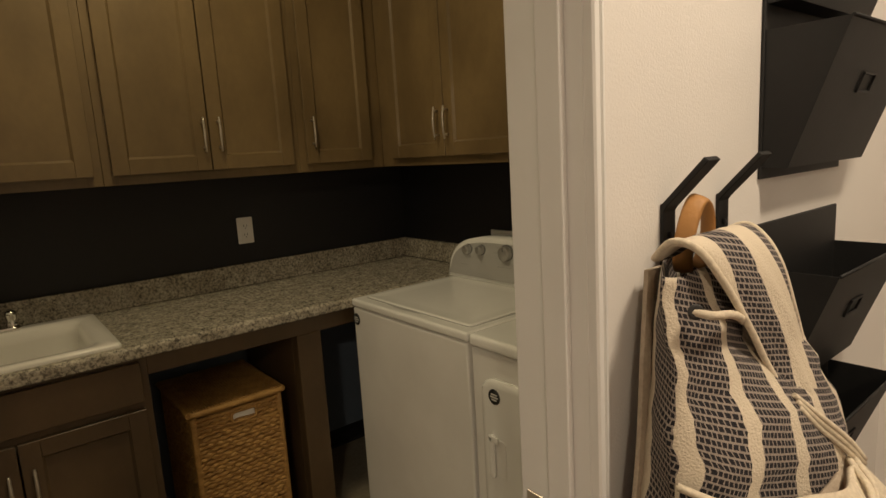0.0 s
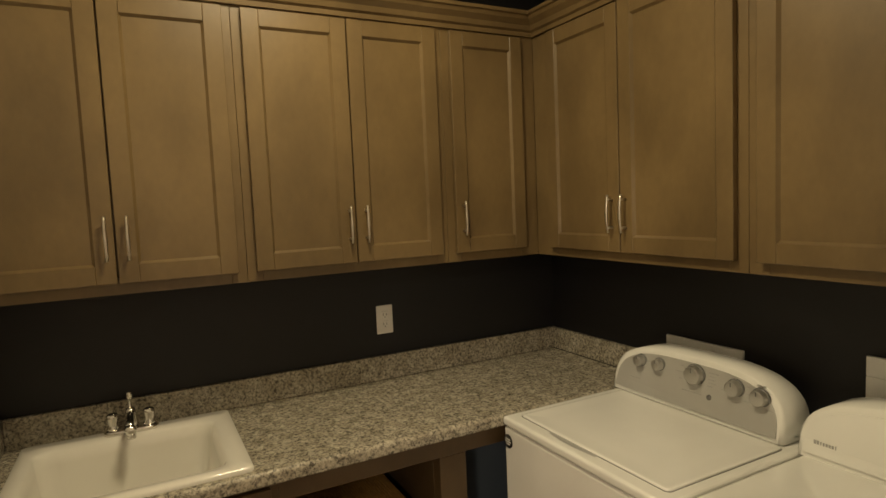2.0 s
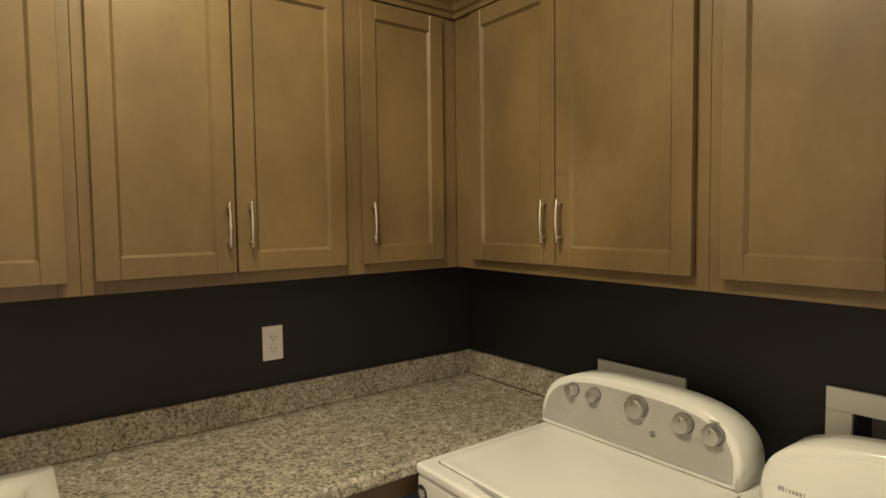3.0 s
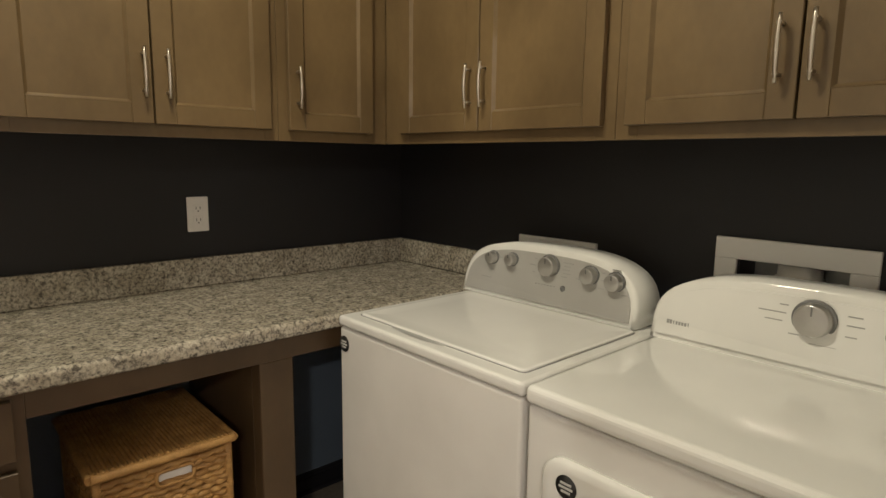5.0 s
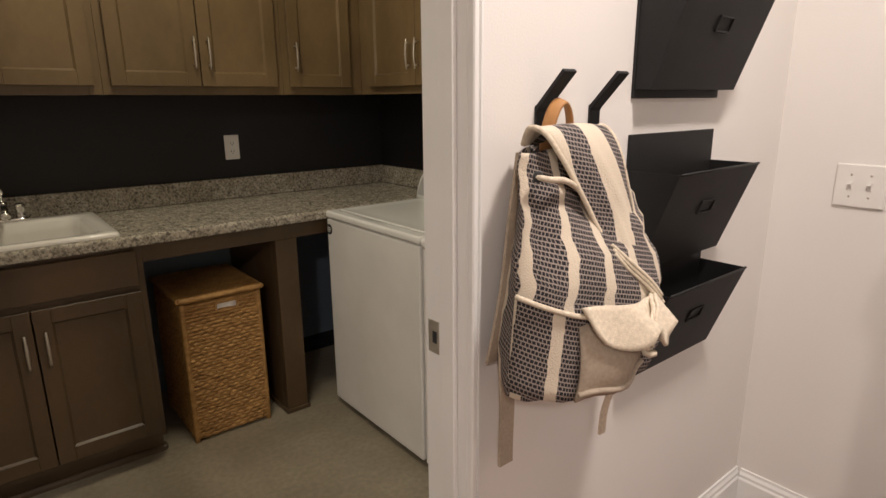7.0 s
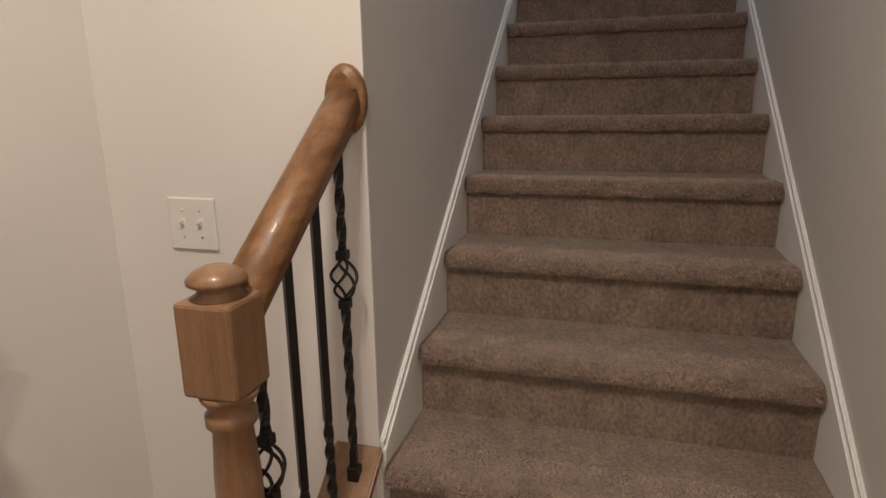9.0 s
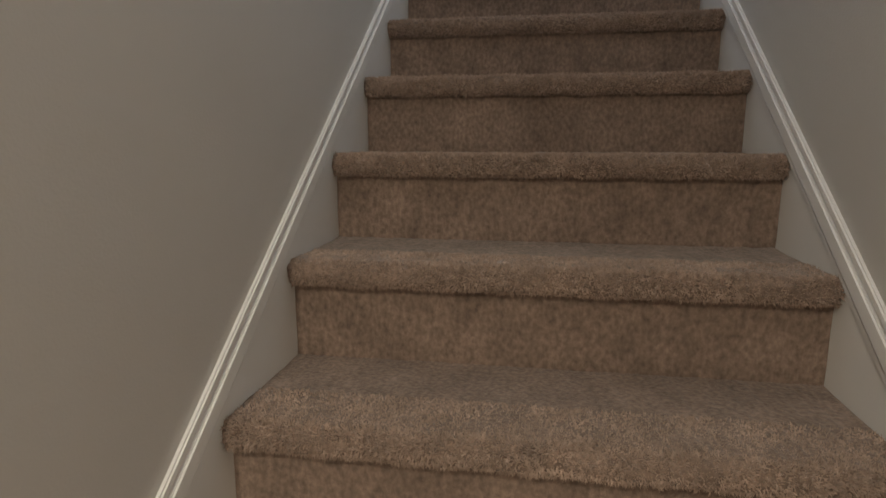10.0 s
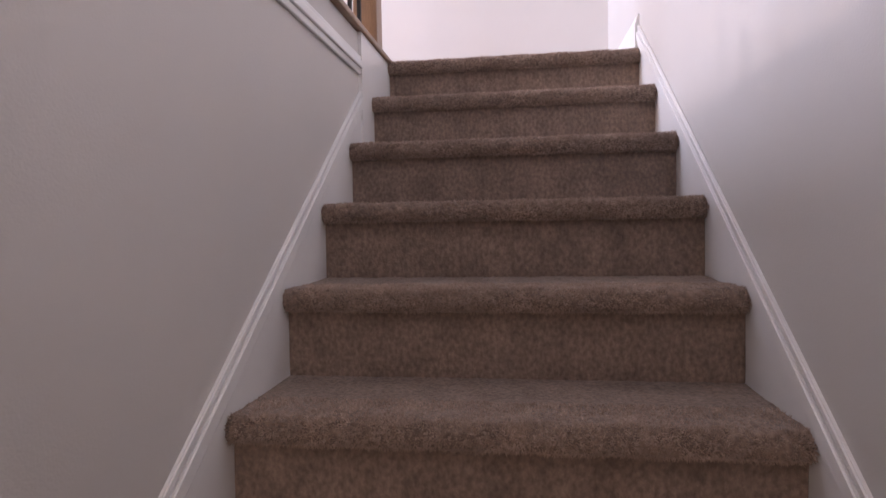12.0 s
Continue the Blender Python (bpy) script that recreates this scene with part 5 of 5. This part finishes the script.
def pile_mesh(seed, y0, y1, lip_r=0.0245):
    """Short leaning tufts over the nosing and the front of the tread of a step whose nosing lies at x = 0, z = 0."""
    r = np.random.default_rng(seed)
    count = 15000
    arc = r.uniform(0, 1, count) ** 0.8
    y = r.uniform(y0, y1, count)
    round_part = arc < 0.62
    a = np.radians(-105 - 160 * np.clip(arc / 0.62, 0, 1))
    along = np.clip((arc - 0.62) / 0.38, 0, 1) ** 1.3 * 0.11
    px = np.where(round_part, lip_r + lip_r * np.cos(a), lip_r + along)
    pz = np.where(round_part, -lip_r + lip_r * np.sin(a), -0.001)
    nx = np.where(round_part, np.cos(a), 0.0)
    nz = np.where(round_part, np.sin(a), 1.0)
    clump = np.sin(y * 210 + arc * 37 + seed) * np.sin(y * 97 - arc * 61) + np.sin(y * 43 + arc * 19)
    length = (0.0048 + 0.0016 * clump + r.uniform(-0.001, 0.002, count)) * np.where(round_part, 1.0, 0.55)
    width = r.uniform(0.0011, 0.0019, count)
    lean_y, lean_s = r.normal(0, 0.45, count), r.normal(0, 0.4, count)
    base = np.stack([px - nx * 0.002, y, pz - nz * 0.002], 1)
    way = np.stack([nx - nz * lean_s, lean_y, nz + nx * lean_s], 1)
    tip = base + way * (length + 0.002)[:, None]
    turn = r.uniform(0, math.tau, count)
    side = np.stack([-nz, np.zeros(count), nx], 1)
    rings = []
    for k in range(3):
        t = turn + k * math.tau / 3
        rings.append(base + (side * np.cos(t)[:, None] + np.array([0, 1, 0])[None, :] * np.sin(t)[:, None]) * width[:, None])
    pts = np.stack(rings + [tip], 1).reshape(-1, 3)
    i = np.arange(count) * 4
    tri = np.concatenate([np.stack([i, i + 1, i + 3], 1), np.stack([i + 1, i + 2, i + 3], 1), np.stack([i + 2, i, i + 3], 1)])
    me = bpy.data.meshes.new("lightened_pile")
    me.from_pydata(pts.tolist(), [], tri.tolist())
    me.materials.append(PILE_LIGHTENED)
    return me


SY0_, SY1_ = YSR + 0.0055, YSL + 0.008
stairs = thing("staircase", 1.4, -3.26, 0, "straight staircase covered in brown pile carpet", "staircase")
stairs["kind"] = "structure"
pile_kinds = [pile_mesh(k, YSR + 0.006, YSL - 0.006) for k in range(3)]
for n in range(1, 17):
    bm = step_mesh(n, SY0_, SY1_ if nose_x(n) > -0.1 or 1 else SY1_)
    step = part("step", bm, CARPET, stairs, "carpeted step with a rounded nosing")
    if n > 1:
        pile = new("lightened_pile", pile_kinds[n % 3])
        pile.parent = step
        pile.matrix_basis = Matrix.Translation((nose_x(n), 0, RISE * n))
        tagged(pile, "short twisted brown pile tufts, coloured lighter to offset their own shade", kind="stuff")
bm = N()
base_pts = [(nose_x(1) + 0.031, 0.0)]
for n in range(1, 17):
    base_pts += [(nose_x(n) + 0.031, RISE * n - 0.012), (nose_x(n) + RUN + 0.031, RISE * n - 0.012)] if n < 17 else []
base_pts.append((nose_x(16) + RUN + 0.031, 0.0))
prism(bm, base_pts, "y", SY0_ + 0.002, SY1_ - 0.002)
part("core", bm, CARPET, stairs)
bm = N(); box(bm, nose_x(16) + RUN + 0.02, 4.2, YSR, YSL + 0.12, UP - 0.02, UP - 0.002); part("landing", bm, CARPET, stairs, "carpeted landing")


def nosing_z(x):
    return RISE + (x - X5) * RISE / RUN


def skirt(name, yw, s, x0, x1):
    """The white skirt board and its moulded cap along a stair wall; s: the way out of the wall."""
    t = thing(name, (x0 + x1) / 2, yw, nosing_z(x0), "white painted stair skirt board with a moulded cap", "skirt board")
    t["kind"] = "structure"
    bm = N()
    pts = [(x0, max(0.0, nosing_z(x0) - 0.34)), (x1, nosing_z(x1) - 0.34), (x1, nosing_z(x1) + 0.02), (x0, nosing_z(x0) + 0.02)]
    prism(bm, pts, "y", yw, yw + s * 0.005)
    part("board", bm, TRIM, t)
    dz = -0.006 if s < 0 else -0.026
    for lo, hi, d in ((0.012 + dz, 0.030 + dz, 0.010), (0.032 + dz, 0.068 + dz, 0.014), (0.070 + dz, 0.090 + dz, 0.010)):
        bm = N()
        prism(bm, [(x0, nosing_z(x0) + lo), (x1, nosing_z(x1) + lo), (x1, nosing_z(x1) + hi), (x0, nosing_z(x0) + hi)], "y", yw, yw + s * d)
        bmesh.ops.bevel(bm, geom=bm.edges[:], offset=0.003, segments=2, affect="EDGES")
        part("cap_moulding", bm, TRIM, t)


skirt("skirt_board", YSL, -1, XS + 0.002, 3.0)
skirt("skirt_board", YSR, 1, -0.50, 3.42)
# plain white end of the skirt at the top step, and the moulding round the landing edge
bm = N(); prism(bm, [(3.0, 2.55), (3.45, 2.88), (3.45, UP + 0.0), (3.0, UP + 0.0)], "y", YSL + 0.006, YSL - 0.012); structure("landing_skirt", bm, TRIM, "white painted board beside the top steps", "trim")
for lo, hi, d in ((2.895, 2.915, 0.010), (2.913, 2.935, 0.018), (2.933, 2.952, 0.012)):
    bm = N(); box(bm, -0.1, 2.995, YSL - d, YSL, lo, hi, 0.003); structure("fascia_moulding", bm, TRIM, "white moulding below the upper floor edge", "trim")
bm = N(); box(bm, -0.1, 3.42, YSL - 0.022, YSL + 0.125, UP - 0.008, UP + 0.012, 0.004); structure("edge_cap", bm, OAK_POST, "brown wooden cap along the stairwell edge", "trim")
baseboard("baseboard", "x", YSR, 1, 3.425, 4.18).location.z = UP
baseboard("baseboard", "y", 4.2, -1, YSR + 0.02, 0.48).location.z = UP

# ---- lower railing ----
YR = -2.733
NX = -0.425


def cap_z(x):
    return 0.638 + (x - XS) * RISE / RUN


t = thing("knee_wall", -0.3, YR, 0, "low white knee wall under the oak cap beside the lowest steps", "knee wall")
t["kind"] = "structure"
kx = XS - (0.638 - 0.10) * RUN / RISE
bm = N(); prism(bm, [(kx, 0), (XS, 0), (XS, cap_z(XS) - 0.03), (kx, cap_z(kx) - 0.03)], "y", -2.672, -2.76); part("wall", bm, WALL, t)
bm = N(); prism(bm, [(kx - 0.02, 0.0), (kx - 0.02, cap_z(kx - 0.02)), (XS - 0.001, cap_z(XS)), (XS - 0.001, cap_z(XS) - 0.03), (kx, cap_z(kx) - 0.035), (kx, 0)], "y", -2.664, -2.778)
bmesh.ops.bevel(bm, geom=bm.edges[:], offset=0.004, segments=2, affect="EDGES")
part("cap", bm, OAK_POST, t, "oak cap board sloping down beside the steps")
baseboard("baseboard", "x", -2.672, 1, kx, XS - 0.018)


def rail_z(x):
    return 1.382 + (x - XS) * RISE / RUN


t = thing("stair_rail", -0.2, YR, 0.3, "oak handrail with black iron balusters and a turned oak newel", "stair railing")
# handrail: moulded section swept along the slope
sec = [(-0.018, -0.032), (0.018, -0.032), (0.020, -0.018), (0.031, -0.008), (0.033, 0.006), (0.029, 0.02), (0.016, 0.029), (0.0, 0.032), (-0.016, 0.029), (-0.029, 0.02), (-0.033, 0.006), (-0.031, -0.008), (-0.020, -0.018)]
bm = N()
rx0, rx1 = NX + 0.02, XS - 0.02
loft(bm, [[(x, YR + a * 1.05, rail_z(x) + 0.004 + b * 1.42) for a, b in sec] for x in (rx0, rx0 + 0.2, rx1 - 0.1, rx1)], True, True, True)
part("handrail", bm, OAK, t, "smooth varnished oak handrail")
bm = N()
rings = []
for g, x in ((0.0, XS - 0.0005), (0.0, XS - 0.012), (-0.006, XS - 0.018), (-0.014, XS - 0.02), (-0.018, XS - 0.026)):
    rings.append([(x, YR + (0.043 + g) * math.cos(a), 1.384 + (0.067 + g) * math.sin(a)) for a in [2 * math.pi * k / 32 for k in range(32)]])
loft(bm, rings, True, True, True)
part("rosette", bm, OAK, t, "oval oak rosette on the wall end")
# newel: square blocks with turned sections
bm = N()
hw = 0.042
box(bm, NX - hw - 0.006, NX + hw + 0.006, YR - hw - 0.006, YR + hw + 0.006, cap_z(NX) - 0.03, 0.50, 0.004)
lathe(bm, [(0.050, 0.50), (0.046, 0.515), (0.036, 0.525), (0.038, 0.535), (0.032, 0.55), (0.036, 0.72), (0.033, 0.86), (0.028, 0.93), (0.036, 0.94), (0.036, 0.955), (0.028, 0.963), (0.040, 0.98), (0.042, 0.99)], (NX, YR, 0), "z", 24)
box(bm, NX - hw, NX + hw, YR - hw, YR + hw, 0.99, 1.125, 0.006)
lathe(bm, [(0.038, 1.125), (0.028, 1.132), (0.027, 1.137), (0.040, 1.145), (0.040, 1.151), (0.030, 1.161), (0.016, 1.167), (0.001, 1.169)], (NX, YR, 0), "z", 24)
part("newel_post", bm, OAK_POST, t, "turned oak newel post with square blocks")


def baluster(x, z0, z1, fancy):
    bm = N()
    n = 60
    r = 0.0075
    zb = z0 + (z1 - z0) * 0.5
    rings = []
    for k in range(n + 1):
        z = z0 + (z1 - z0) * k / n
        s = (z - z0) / (z1 - z0)
        tw = 0.0
        if fancy:
            tw = 9 * (min(max(s, 0.08), 0.55) + min(max(s, 0.72), 0.95)) * 2.2
        else:
            tw = 9 * min(max(s, 0.10), 0.38) * 3.0
        if fancy and 0.58 < s < 0.69:
            rings.append(None)
            continue
        rings.append([(x + r * 1.35 * math.cos(tw + radians(45 + 90 * q)), YR + r * 1.35 * math.sin(tw + radians(45 + 90 * q)), z) for q in range(4)])
    run = []
    for rg in rings + [None]:
        if rg is None:
            if len(run) > 1:
                loft(bm, run, False, True, True)
            run = []
        else:
            run.append(rg)
    b = part("baluster", bm, IRON, t, "twisted black iron baluster" if not fancy else "black iron baluster with an open basket")
    if fancy:
        zc, hgt = z0 + (z1 - z0) * 0.635, (z1 - z0) * 0.062
        bm = N()
        for q in range(4):
            pts = []
            for k in range(13):
                v = -1 + 2 * k / 12
                a = radians(90 * q) + v * 1.4
                rr = 0.024 * math.cos(v * math.pi / 2) ** 0.8 + 0.003
                pts.append((x + rr * math.cos(a), YR + rr * math.sin(a), zc + hgt * v))
            tube(bm, pts, 0.0032, 6)
        for s in (-1, 1):
            box(bm, x - 0.0115, x + 0.0115, YR - 0.0115, YR + 0.0115, zc + s * hgt * 1.18 - 0.010, zc + s * hgt * 1.18 + 0.010, 0.003)
        part("basket", bm, IRON, b, "open twisted iron basket")
    bm = N(); box(bm, x - 0.013, x + 0.013, YR - 0.013, YR + 0.013, z0 - 0.012, z0 + 0.022, 0.003); part("shoe", bm, IRON, b)


for x, fancy in ((-0.046, True), (-0.149, False), (-0.252, False), (-0.350, True)):
    baluster(x, cap_z(x) + 0.002, rail_z(x) - 0.05, fancy)

# ---- upper railing along the stairwell ----
t = thing("upper_railing", 2.4, YSL + 0.05, UP, "oak newel and black iron balusters on the upper stairwell edge", "stair railing")
yu = YSL + 0.05
bm = N(); box(bm, 3.285, 3.37, yu - 0.045, yu + 0.045, UP + 0.012, UP + 1.12, 0.005); lathe(bm, [(0.045, 1.12), (0.06, 1.13), (0.05, 1.16), (0.001, 1.19)], (3.3275, yu, UP), "z", 16)
part("newel_post", bm, OAK_POST, t, "square brown oak newel")
for k in range(28):
    x = 3.21 - 0.115 * k
    bm = N(); box(bm, x - 0.0065, x + 0.0065, yu - 0.0065, yu + 0.0065, UP + 0.012, UP + 0.93); part("baluster", bm, IRON, t)
bm = N(); loft(bm, [[(x, yu + a, UP + 0.96 + b) for a, b in sec] for x in (-0.1, 3.285)], True, True, True); part("handrail", bm, OAK, t)

# ---- the hall's floorboards ----
rng = random.Random(21)
meshes = {}
for r in range(27):
    yb = YH - 0.001 - 0.083 * (r + 1)
    x, k = XS + 0.001 - rng.uniform(0, 0.4), 0
    xe = XS + 0.001
    while xe > -2.6 and k < 6:
        xs = max(xe - rng.choice((0.6, 0.9, 1.2)), -2.6) if k else xe - rng.choice((0.3, 0.5, 0.7))
        length = round(xe - xs, 3)
        if length < 0.02:
            break
        if length not in meshes:
            bm = N()
            box(bm, 0.0, length - 0.0012, 0.0, 0.0815, -0.006, 0.0, 0.0012, 1)
            ob = mesh_ob("floorboard", bm, WOODFLOOR)
            meshes[length] = ob.data
        else:
            ob = new("floorboard", meshes[length])
        ob.parent = hall_floor
        ob.matrix_basis = Matrix.Translation((xs, yb, 0))
        xe, k = xs, k + 1
